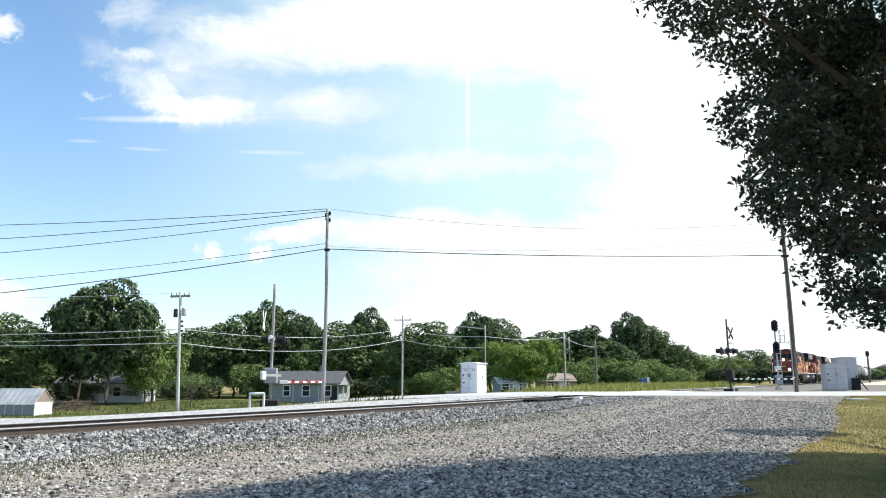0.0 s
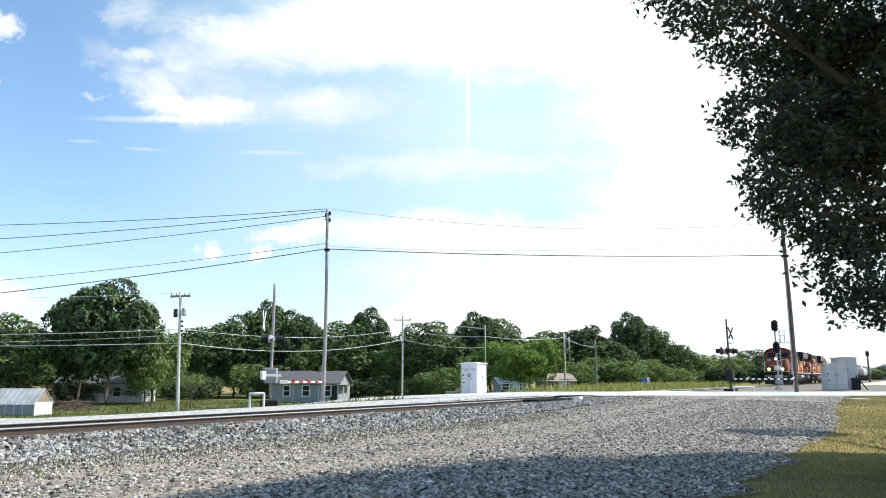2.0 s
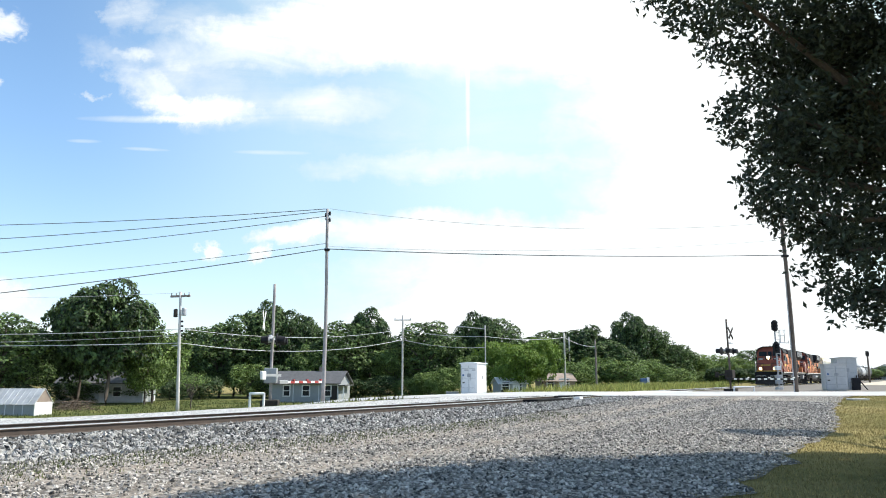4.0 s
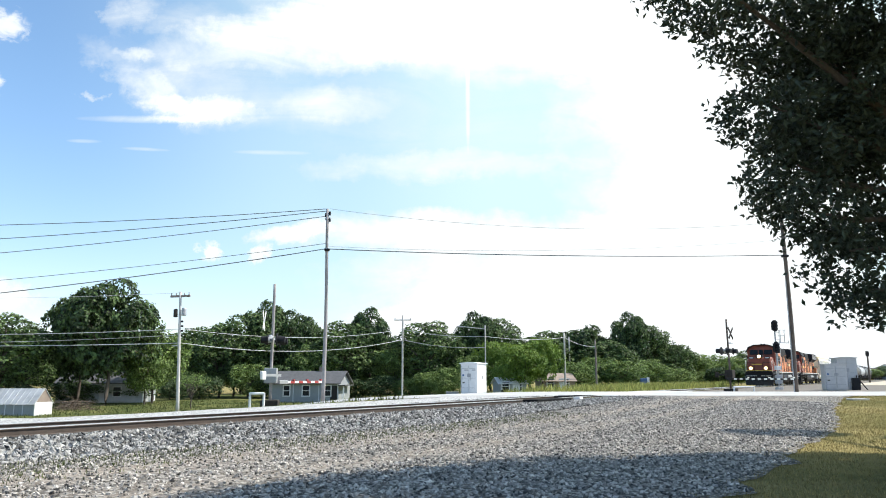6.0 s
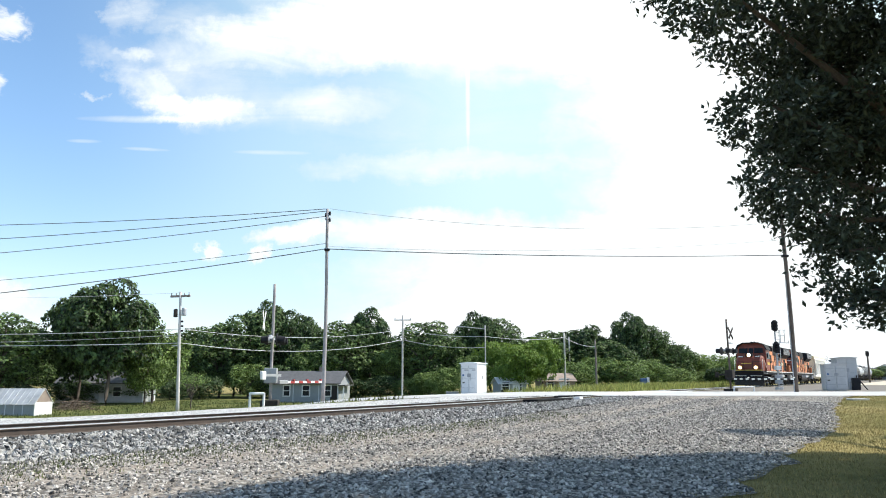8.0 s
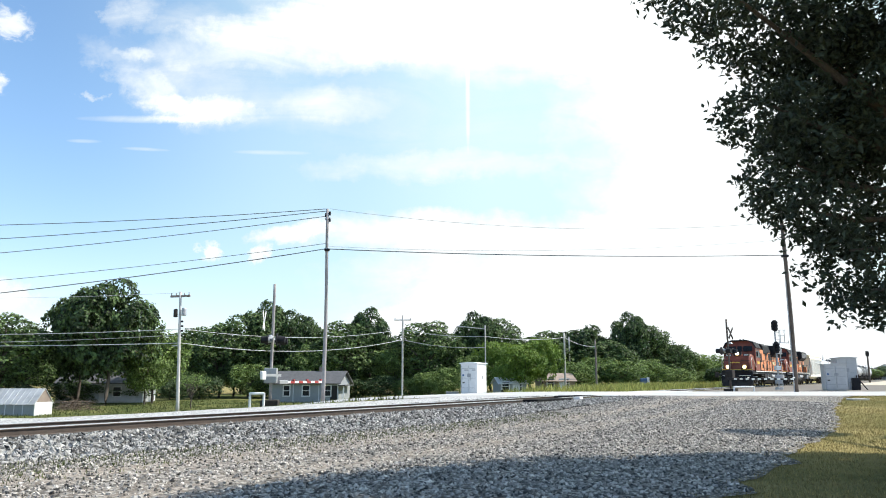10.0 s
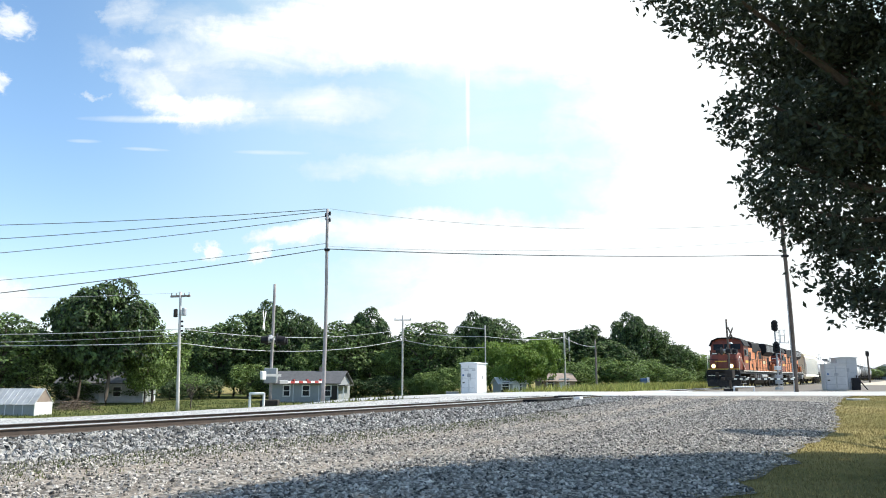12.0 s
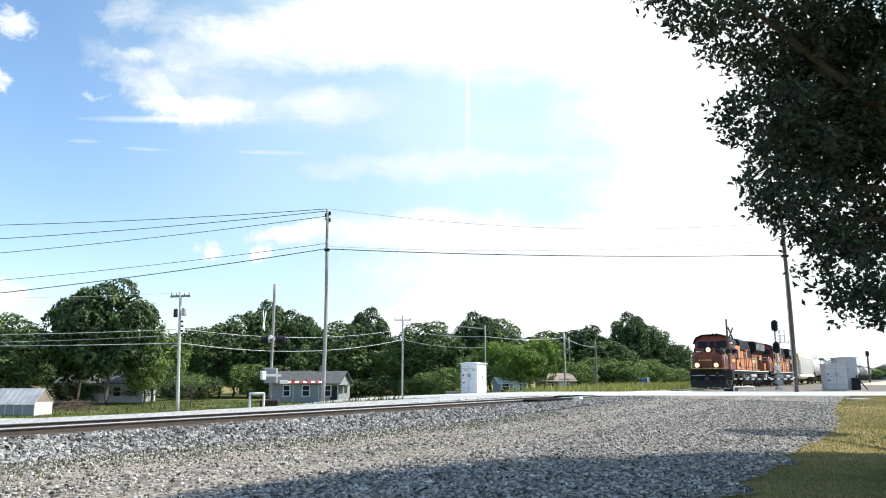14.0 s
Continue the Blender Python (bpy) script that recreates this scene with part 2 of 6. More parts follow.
M = {
    "grass": ground_material("grass", ((0.075, 0.08, 0.024), (0.19, 0.165, 0.055)), (0.37, 0.30, 0.13), 1.0),
    "meadow": ground_material("meadow", ((0.03, 0.055, 0.013), (0.075, 0.10, 0.026)), (0.19, 0.18, 0.065), 1.6),
    "gravel": gravel_material("gravel", (0.018, 0.017, 0.016), (0.160, 0.149, 0.134), (0.54, 0.505, 0.45), (0.42, 0.35, 0.28), 15.0),
    "bed": gravel_material("bed", (0.018, 0.018, 0.018), (0.13, 0.17, 0.165), (0.55, 0.55, 0.54), (0.4, 0.38, 0.35), 14.0),
    "stone": material("stone", (0.038, 0.037, 0.035), (0.40, 0.39, 0.365), 0.85, island=0.92, scale=3, fine=30),
    # for the stones between the rails: the shade there is put into the colour
    "stone_shaded": material("stone_shaded", (0.03, 0.029, 0.027), (0.12, 0.112, 0.105), 0.9, island=0.6, scale=3, fine=30),
    "pebble": material("pebble", (0.07, 0.064, 0.056), (0.53, 0.49, 0.435), 0.88, island=0.92, scale=3, fine=30),
    "asphalt": material("asphalt", (0.36, 0.355, 0.345), (0.52, 0.51, 0.49), 0.85, scale=0.5, fine=25, bump=0.3),
    "concrete": material("concrete", (0.4, 0.39, 0.37), (0.6, 0.59, 0.56), 0.85, scale=2, fine=40),
    "rail_side": material("rail_side", (0.04, 0.03, 0.024), (0.10, 0.075, 0.06), 0.85, scale=4, fine=60),
    "rail_top": material("rail_top", (0.42, 0.42, 0.42), (0.58, 0.58, 0.58), 0.34, 0.45, scale=5, fine=80, bump=0.02),
    "tie": material("tie", (0.06, 0.045, 0.035), (0.15, 0.12, 0.10), 0.9, scale=6, fine=50, per_object=0.3),
    "wood": material("wood", (0.16, 0.13, 0.11), (0.30, 0.26, 0.23), 0.9, scale=3, fine=40, per_object=0.1),
    "wood_pale": material("wood_pale", (0.24, 0.22, 0.215), (0.40, 0.375, 0.36), 0.9, scale=3, fine=40),
    "wood_dark": material("wood_dark", (0.07, 0.055, 0.045), (0.15, 0.12, 0.10), 0.9, scale=3, fine=40),
    "wood_grey": material("wood_grey", (0.42, 0.40, 0.38), (0.62, 0.60, 0.57), 0.9, scale=3, fine=40),
    "metal": material("metal", (0.42, 0.43, 0.44), (0.58, 0.58, 0.58), 0.45, 0.7, scale=4, fine=60, bump=0.05),
    "steel_grey": material("steel_grey", (0.30, 0.31, 0.32), (0.40, 0.41, 0.42), 0.55, 0.2, scale=4, fine=60, bump=0.05),
    "white": material("white", (0.68, 0.68, 0.67), (0.82, 0.82, 0.81), 0.5, scale=2.5, fine=50, bump=0.05),
    "silver_paint": material("silver_paint", (0.43, 0.43, 0.425), (0.57, 0.57, 0.56), 0.5, 0.2, scale=2.5, fine=40, bump=0.05),
    "black": material("black", (0.010, 0.010, 0.012), (0.024, 0.024, 0.027), 0.68, scale=4, fine=40, bump=0.1, spec=0.22),
    "rubber": material("rubber", (0.008, 0.008, 0.009), (0.02, 0.02, 0.02), 0.95, scale=4, fine=40, spec=0.1),
    # dirty dark metal; also the shaded tone of the second crossing gate
    "grime_and_shade": material("grime_and_shade", (0.016, 0.014, 0.013), (0.062, 0.054, 0.047), 0.85, scale=3, fine=30, bump=0.3, spec=0.25),
    "orange": material("orange", (0.56, 0.17, 0.06), (0.80, 0.33, 0.14), 0.5, scale=2.2, fine=30, bump=0.05),
    # cab and nose: the shade on the front is put into this darker red
    "cab_red_shaded": material("cab_red_shaded", (0.13, 0.022, 0.012), (0.29, 0.065, 0.026), 0.5, scale=2.2, fine=30, bump=0.05),
    "yellow": material("yellow", (0.72, 0.45, 0.05), (0.8, 0.55, 0.08), 0.5, scale=3, fine=40, bump=0.05),
    "red": material("red", (0.30, 0.03, 0.028), (0.42, 0.05, 0.04), 0.5, scale=3, fine=40, bump=0.05),
    "cream": material("cream", (0.80, 0.77, 0.68), (0.90, 0.88, 0.80), 0.6, scale=1.5, fine=20, bump=0.05),
    "cream_roof": material("cream_roof", (0.58, 0.48, 0.27), (0.68, 0.58, 0.36), 0.6, scale=1.5, fine=20, bump=0.05),
    "tank_dark": material("tank_dark", (0.05, 0.052, 0.055), (0.13, 0.13, 0.13), 0.45, scale=1.0, fine=20, bump=0.05),
    "tank_grey": material("tank_grey", (0.46, 0.47, 0.48), (0.62, 0.62, 0.62), 0.45, scale=1.0, fine=20, bump=0.05),
    "siding": material("siding", (0.25, 0.27, 0.275), (0.32, 0.34, 0.345), 0.7, scale=2, fine=40, bump=0.1),
    "siding_pale": material("siding_pale", (0.5, 0.52, 0.54), (0.64, 0.65, 0.66), 0.7, scale=2, fine=40, bump=0.1),
    "shingle": material("shingle", (0.055, 0.055, 0.06), (0.13, 0.13, 0.135), 0.9, scale=3, fine=30, bump=0.5),
    "tin": material("tin", (0.30, 0.31, 0.30), (0.66, 0.67, 0.66), 0.55, 0.3, scale=0.8, fine=20, bump=0.1),
    "tin_rust": material("tin_rust", (0.20, 0.15, 0.12), (0.36, 0.29, 0.24), 0.7, 0.1, scale=1.5, fine=20, bump=0.1),
    "pane": material("pane", (0.012, 0.014, 0.016), (0.03, 0.032, 0.035), 0.2, scale=2, fine=10, bump=0.0, spec=0.15),
    "bark": material("bark", (0.05, 0.04, 0.032), (0.13, 0.105, 0.085), 0.95, scale=5, fine=30, bump=0.8, bump_d=0.03),
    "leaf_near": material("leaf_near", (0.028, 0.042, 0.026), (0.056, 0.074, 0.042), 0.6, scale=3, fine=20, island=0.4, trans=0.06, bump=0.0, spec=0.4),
    "leaf_dark": material("leaf_dark", (0.020, 0.052, 0.015), (0.155, 0.225, 0.065), 0.75, scale=0.35, fine=3, island=0.85, trans=0.14, bump=0.0, per_object=0.0),
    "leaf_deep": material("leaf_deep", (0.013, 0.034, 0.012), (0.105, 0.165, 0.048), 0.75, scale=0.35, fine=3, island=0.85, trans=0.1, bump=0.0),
    "leaf_mid": material("leaf_mid", (0.07, 0.13, 0.032), (0.24, 0.32, 0.085), 0.75, scale=0.35, fine=3, island=0.7, trans=0.2, bump=0.0),
    "leaf_light": material("leaf_light", (0.10, 0.18, 0.028), (0.21, 0.30, 0.055), 0.75, scale=0.4, fine=3, island=0.4, trans=0.3, bump=0.0),
    "blade": material("blade", (0.085, 0.088, 0.026), (0.36, 0.28, 0.11), 0.9, scale=0.35, fine=2, island=0.45, trans=0.2, bump=0.0),
    "field": material("field", (0.035, 0.06, 0.014), (0.13, 0.14, 0.04), 0.9, scale=0.15, fine=2, island=0.4, trans=0.15, bump=0.0),
    "weed": material("weed", (0.13, 0.20, 0.04), (0.46, 0.42, 0.14), 0.9, scale=0.35, fine=2, island=0.5, trans=0.3, bump=0.0),
    "brush": material("brush", (0.09, 0.065, 0.045), (0.2, 0.15, 0.11), 0.9, scale=2, fine=10, island=0.4),
    "wire": material("wire", (0.10, 0.11, 0.12), (0.16, 0.17, 0.18), 0.5, scale=2, fine=10, bump=0.0),
    "wire_light": material("wire_light", (0.5, 0.5, 0.5), (0.62, 0.62, 0.62), 0.5, scale=2, fine=10, bump=0.0),
    "pale_gravel": gravel_material("pale_gravel", (0.20, 0.20, 0.195), (0.50, 0.49, 0.475), (0.72, 0.71, 0.69), (0.60, 0.585, 0.56), 16.0),
    "sand": material("sand", (0.42, 0.36, 0.28), (0.56, 0.5, 0.4), 0.95, scale=0.1, fine=4, bump=0.2),
    "dirt": material("dirt", (0.085, 0.076, 0.066), (0.23, 0.20, 0.17), 0.95, scale=0.4, fine=6, bump=0.4, bump_d=0.03),
    "blue": material("blue", (0.05, 0.10, 0.22), (0.08, 0.15, 0.3), 0.6, scale=3, fine=30),
    "lamp_warm": glowing("lamp_warm", (1.0, 0.80, 0.42), 5.0),
    # glow of the added rings that stand for the halo round each lamp
    "lamp_halo": glowing("lamp_halo", (1.0, 0.66, 0.25), 0.9),
    "lamp_head": glowing("lamp_head", (1.0, 0.95, 0.8), 14.0),
}


# ---- mesh helpers ----
def part(name, bm, material, parent=None, label="", smooth=False):
    """Links a bmesh as one mesh object, under a thing or a part where one is given."""
    me = bpy.data.meshes.new(name)
    bm.to_mesh(me)
    bm.free()
    return mesh_part(name, me, material, parent, label, smooth)


def mesh_part(name, me, material, parent=None, label="", smooth=False):
    if not me.materials:
        me.materials.append(M[material] if isinstance(material, str) else material)
    if smooth:
        for p in me.polygons:
            p.use_smooth = True
    ob = new(name, me)
    if parent is not None:
        ob.parent = parent
    if label:
        ob["label"] = label
    return ob


def thing(name, m, label, category, group="", kind=""):
    ob = new(name)
    ob.matrix_basis = m
    ob.empty_display_size = 0.2
    return tagged(ob, label, category, group, kind)


def box(x0, x1, y0, y1, z0, z1, bev=0.0, bm=None, m=None):
    one = bmesh.new()
    mat = Matrix.Translation(((x0 + x1) / 2, (y0 + y1) / 2, (z0 + z1) / 2)) @ Matrix.Diagonal((x1 - x0, y1 - y0, z1 - z0, 1))
    bmesh.ops.create_cube(one, size=1.0, matrix=mat)
    if bev:
        bmesh.ops.bevel(one, geom=one.edges[:], offset=bev, segments=2, affect="EDGES", profile=0.5)
    if m is not None:
        bmesh.ops.transform(one, matrix=m, verts=one.verts)
    return join(bm, one)


def join(bm, one):
    if bm is None:
        return one
    me = bpy.data.meshes.new("tmp")
    one.to_mesh(me)
    one.free()
    bm.from_mesh(me)
    bpy.data.meshes.remove(me)
    return bm


def tube(a, b, r0, r1=None, seg=10, bm=None, caps=True):
    """A round bar from a to b."""
    r1 = r0 if r1 is None else r1
    a, b = Vector(a), Vector(b)
    one = bmesh.new()
    mat = Matrix.Translation((a + b) / 2) @ (b - a).to_track_quat("Z", "Y").to_matrix().to_4x4()
    bmesh.ops.create_cone(one, cap_ends=caps, segments=seg, radius1=r0, radius2=r1, depth=(b - a).length, matrix=mat)
    return join(bm, one)


def pole_mesh(height, r0, r1, bend=0.0, seg=12, n=9, seed=0):
    """A tapered round pole with a slight bend."""
    bm = bmesh.new()
    rings = []
    for i in range(n + 1):
        f = i / n
        z = f * height
        ox = bend * math.sin(f * math.pi * 1.3) + 0.012 * noise.noise((seed, f * 4, 0))
        oy = 0.012 * noise.noise((seed, f * 4, 7))
        r = r0 + (r1 - r0) * f
        rings.append([bm.verts.new((ox + r * math.cos(2 * math.pi * k / seg), oy + r * math.sin(2 * math.pi * k / seg), z)) for k in range(seg)])
    for a, b in zip(rings, rings[1:]):
        for k in range(seg):
            bm.faces.new((a[k], a[(k + 1) % seg], b[(k + 1) % seg], b[k]))
    bm.faces.new(rings[-1])
    bm.faces.new(rings[0][::-1])
    return bm


def revolve(profile, axis="Y", seg=24, m=None):
    """Turns a profile of (radius, along) round an axis."""
    bm = bmesh.new()
    rings = []
    for r, h in profile:
        ring = []
        for k in range(seg):
            a = 2 * math.pi * k / seg
            c, s = r * math.cos(a), r * math.sin(a)
            ring.append(bm.verts.new({"Y": (c, h, s), "Z": (c, s, h), "X": (h, c, s)}[axis]))
        rings.append(ring)
    for a, b in zip(rings, rings[1:]):
        for k in range(seg):
            bm.faces.new((a[k], a[(k + 1) % seg], b[(k + 1) % seg], b[k]))
    bm.faces.new(rings[-1])
    bm.faces.new(rings[0][::-1])
    bmesh.ops.recalc_face_normals(bm, faces=bm.faces)
    if m is not None:
        bmesh.ops.transform(bm, matrix=m, verts=bm.verts)
    return bm


def prism(outline, y0, y1, bev=0.0):
    """An outline of (x, z) drawn out along y."""
    bm = bmesh.new()
    a = [bm.verts.new((x, y0, z)) for x, z in outline]
    b = [bm.verts.new((x, y1, z)) for x, z in outline]
    n = len(outline)
    bm.faces.new(a)
    bm.faces.new(b[::-1])
    for k in range(n):
        bm.faces.new((a[k], b[k], b[(k + 1) % n], a[(k + 1) % n]))
    bmesh.ops.recalc_face_normals(bm, faces=bm.faces)
    if bev:
        bmesh.ops.bevel(bm, geom=bm.edges[:], offset=bev, segments=2, affect="EDGES", profile=0.5)
    return bm


def prism_x(outline, x0, x1, bev=0.0):
    """An outline of (y, z) drawn out along x."""
    bm = prism([(a, b) for a, b in outline], x0, x1, bev)
    for v in bm.verts:
        v.co = Vector((v.co.y, v.co.x, v.co.z))
    bmesh.ops.recalc_face_normals(bm, faces=bm.faces)
    return bm


def arrays_mesh(name, co, faces):
    me = bpy.data.meshes.new(name)
    me.from_pydata(co, [], faces)
    me.update()
    return me


# ---- plan: the line of the track ----
ANG = radians(33.02)
U = Vector((math.sin(ANG), math.cos(ANG), 0))       # along the track, away from the camera
NV = Vector((math.cos(ANG), -math.sin(ANG), 0))     # across it, to the camera's side
PERP = 15.47
RAIL_Z = 0.40
ROAD_Y0, ROAD_Y1 = 41.8, 52.5


def T(s, d, z=0.0):
    return U * s + NV * (d - PERP) + Vector((0, 0, z))


def sd(x, y):
    return x * U.x + y * U.y, x * NV.x + y * NV.y + PERP


def sstep(a, b, v):
    t = min(1.0, max(0.0, (v - a) / (b - a)))
    return t * t * (3 - 2 * t)


def ground_z(x, y):
    s, d = sd(x, y)
    z = 0.33 * sstep(22, 41, y)
    if d < 0:
        low = -1.55 + 1.15 * sstep(-8, 25, x)
        near = 0.05 + 0.20 * sstep(22, 41, y)
        z = near + (low - near) * sstep(6.5, 24, -d)
    return z + 0.02 * noise.noise((x * 0.25, y * 0.25, 1))


TRACK_ROT = 180 - 33.02     # things that head towards the camera along the track
ALONG = pose(0, 0, 0, 0, 0, -33.02)   # local x = across (near side), local y = along


def along(s, d, z=0.0):
    return Matrix.Translation(T(s, d, z)) @ ALONG


# ---- ground, lot, ballast, road ----
def spread(lo, hi, fine, grow, start=0.0):
    """Numbers that lie close together at start and wider apart away from it."""
    out, step, v = [start], fine, start
    while v < hi:
        v += step
        step *= grow
        out.append(min(v, hi))
    step, v = fine, start
    while v > lo:
        v -= step
        step *= grow
        out.insert(0, max(v, lo))
    return out


def sheet(name, ss, ds, zf, material, edge=None, lift=0.0):
    co, faces = [], []
    for s in ss:
        for j, d in enumerate(ds):
            dd = d if edge is None else edge(s, d, j, len(ds))
            p = T(s, dd)
            co.append((p.x, p.y, zf(p.x, p.y) + lift))
    n = len(ds)
    for i in range(len(ss) - 1):
        for j in range(n - 1):
            faces.append((i * n + j, i * n + j + 1, (i + 1) * n + j + 1, (i + 1) * n + j))
    ob = mesh_part(name, arrays_mesh(name, co, faces), material, smooth=True)
    return ob


ground = sheet("ground", spread(-900, 3500, 1.5, 1.05, 20), spread(-2500, 2500, 0.9, 1.06, 4), ground_z, "grass")
tagged(ground, "dry summer grass and soil, yellow in places", "ground", kind="structure")


def lawn_line(s):
    """How far from the track the gravel gives way to the lawn."""
    return 13.5 + 0.22 * noise.noise((s * 0.35, 3, 0)) + 0.3 * noise.noise((s * 1.1, 9, 0)) + 0.1 * noise.noise((s * 4, 2, 0)) - 1.3 * sstep(20, 40, s)


def lot_edge(s, d, j, n):
    return 2.2 + (d - 2.2) * (lawn_line(s) - 2.2) / 11.4


lot = sheet("gravel_lot", [-45 + 0.45 * i for i in range(210)], [2.2 + 0.4 * i for i in range(29)] + [13.6], ground_z, "gravel", lot_edge, 0.018)
tagged(lot, "grey crushed-stone lot with pale wheel tracks", "gravel", kind="structure")


def ballast_bed():
    prof = [(-6.8, 0.13), (-4.5, 0.15), (-2.6, 0.17), (-1.7, 0.22), (-1.25, 0.23), (1.25, 0.23), (1.65, 0.21), (2.5, 0.06), (3.0, 0.0), (3.4, -0.06)]
    co, faces = [], []
    ss = spread(-60, 700, 0.8, 1.03, 15)
    for s in ss:
        for d, z in prof:
            p = T(s, d)
            g = ground_z(p.x, p.y)
            rise = sstep(20, 40, p.y)
            zz = max(z, z + g * (1.0 if abs(d) > 2.7 and d > 0 else 0.0)) if d > 1.7 else z
            if rise > 0 and abs(d) > 1.5:
                zz = zz + (max(zz, 0.30) - zz) * rise * (0.9 if abs(d) < 2.8 else 0.6)
            co.append((p.x, p.y, zz + 0.025 * noise.noise((p.x * 1.5, p.y * 1.5, 4))))
    n = len(prof)
    for i in range(len(ss) - 1):
        for j in range(n - 1):
            faces.append((i * n + j, i * n + j + 1, (i + 1) * n + j + 1, (i + 1) * n + j))
    ob = mesh_part("ballast_bed", arrays_mesh("ballast_bed", co, faces), "bed", smooth=True)
    return tagged(ob, "pale grey crushed-rock ballast bank under the track", "ballast", kind="structure")


ballast_bed()


def road():
    """The road over the crossing, a slab with a crown, broken by the rails."""
    def piece(x0, x1, name):
        co, faces = [], []
        xs = np.linspace(x0, x1, max(2, int((x1 - x0) / 1.2)))
        ys = np.linspace(ROAD_Y0, ROAD_Y1, 9)
        for xx in xs:
            for k, yy in enumerate(ys):
                s, d = sd(xx, yy)
                z = 0.395 - 0.02 * abs(k - 4) / 4
                if d < -3:
                    z += (ground_z(xx, yy) + 0.05 - z) * sstep(3, 22, -d)
                co.append((xx, yy, z))
        n = len(ys)
        for i in range(len(xs) - 1):
            for j in range(n - 1):
                faces.append((i * n + j, (i + 1) * n + j, (i + 1) * n + j + 1, i * n + j + 1))
        # skirts down into the verge
        for j in (0, n - 1):
            for i in range(len(xs)):
                v = co[i * n + j]
                co.append((v[0], v[1] + (-0.9 if j == 0 else 0.9), v[2] - 0.35))
            base = len(co) - len(xs)
            for i in range(len(xs) - 1):
                q = (i * n + j, (i + 1) * n + j, base + i + 1, base + i)
                faces.append(q[::-1] if j == 0 else q)
        ob = mesh_part(name, arrays_mesh(name, co, faces), "asphalt", smooth=False)
        tagged(ob, "sun-bleached asphalt road over the level crossing", "road", kind="structure")
    piece(-60, 130, "road")


road()


def rails():
    prof = [(-0.07, 0.0), (-0.07, 0.014), (-0.012, 0.035), (-0.010, 0.125), (-0.036, 0.14), (-0.036, 0.170), (-0.028, 0.176),
            (0.028, 0.176), (0.036, 0.170), (0.037, 0.157), (0.036, 0.14), (0.010, 0.125), (0.012, 0.035), (0.07, 0.014), (0.07, 0.0)]
    for side in (0.7525, -0.7525):
        bm = prism(prof, -60, 700)
        bm.transform(along(0, side, RAIL_Z - 0.176))
        bm.faces.ensure_lookup_table()
        ob = part("rail", bm, "rail_side")
        ob.data.materials.append(M["rail_top"])
        for p in ob.data.polygons:
            if p.center.z > RAIL_Z - 0.016:
                p.material_index = 1
        tagged(ob, "rusty steel rail with a polished running top", "rail", "rails of the track")


rails()


def ties():
    bm = box(-1.3, 1.3, -0.11, 0.11, -0.17, 0.0, 0.012)
    src = part("tie", bm, "tie")
    src.matrix_basis = along(-30, 0, RAIL_Z - 0.178)
    tagged(src, "weathered dark timber railway tie in ballast", "railway tie", "ties of the track")
    for k in range(1, 200):
        s = -30 + 0.55 * k
        yy = T(s, 0).y
        if ROAD_Y0 - 1 < yy < ROAD_Y1 + 1:
            continue
        c = src.copy()
        scene.collection.objects.link(c)
        c.matrix_basis = along(s, random.uniform(-0.04, 0.04), RAIL_Z - 0.178) @ pose(0, 0, 0, 0, 0, random.uniform(-1, 1))


ties()


def crossing_panels():
    """Concrete panels between and beside the rails where the road crosses."""
    th = thing("crossing_surface", along(0, 0, 0), "worn concrete panels between the rails at the crossing", "crossing panel", kind="structure")
    s0 = (ROAD_Y0 - 1.2 - T(0, 0).y) / U.y
    s1 = (ROAD_Y1 + 1.2 - T(0, 0).y) / U.y
    n = 6
    for k in range(n):
        a, b = s0 + (s1 - s0) * k / n, s0 + (s1 - s0) * (k + 1) / n
        for x0, x1 in ((-0.64, 0.64), (0.83, 1.75), (-1.75, -0.83)):
            part("panel", box(x0, x1, a + 0.015, b - 0.015, RAIL_Z - 0.17, RAIL_Z - 0.003, 0.01), "concrete", th)
    for x0, x1, a, b in ((-0.64, 0.64, 3.0, 0.02), (0.83, 1.6, 9.5, 5.9)):
        part("end_ramp", box(x0, x1, s0 - a, s0 - b, RAIL_Z - 0.30, RAIL_Z + 0.01, 0.03), "rubber", th, "black rubber end ramp")
    part("marker_block", box(1.65, 2.0, s0 - 5.85, s0 - 5.45, RAIL_Z - 0.3, RAIL_Z + 0.06, 0.04), "white", th, "pale concrete marker block")


crossing_panels()


def apron():
    """Trodden dirt and cinders beside the track past the road."""
    ob = sheet("dirt_apron", spread(50, 420, 1.2, 1.04, 62), [1.4 + 0.8 * i for i in range(24)], lambda x, y: max(ground_z(x, y), 0.2) + 0.03, "dirt")
    tagged(ob, "trodden brown dirt and cinders beside the track", "dirt", kind="structure")
    co = sheet("sand_yard", spread(110, 420, 2.0, 1.04, 120), [7 + 3.0 * i for i in range(20)], lambda x, y: ground_z(x, y) + 0.06, "sand")
    tagged(co, "pale sandy yard far beyond the crossing", "sand", kind="structure")


apron()

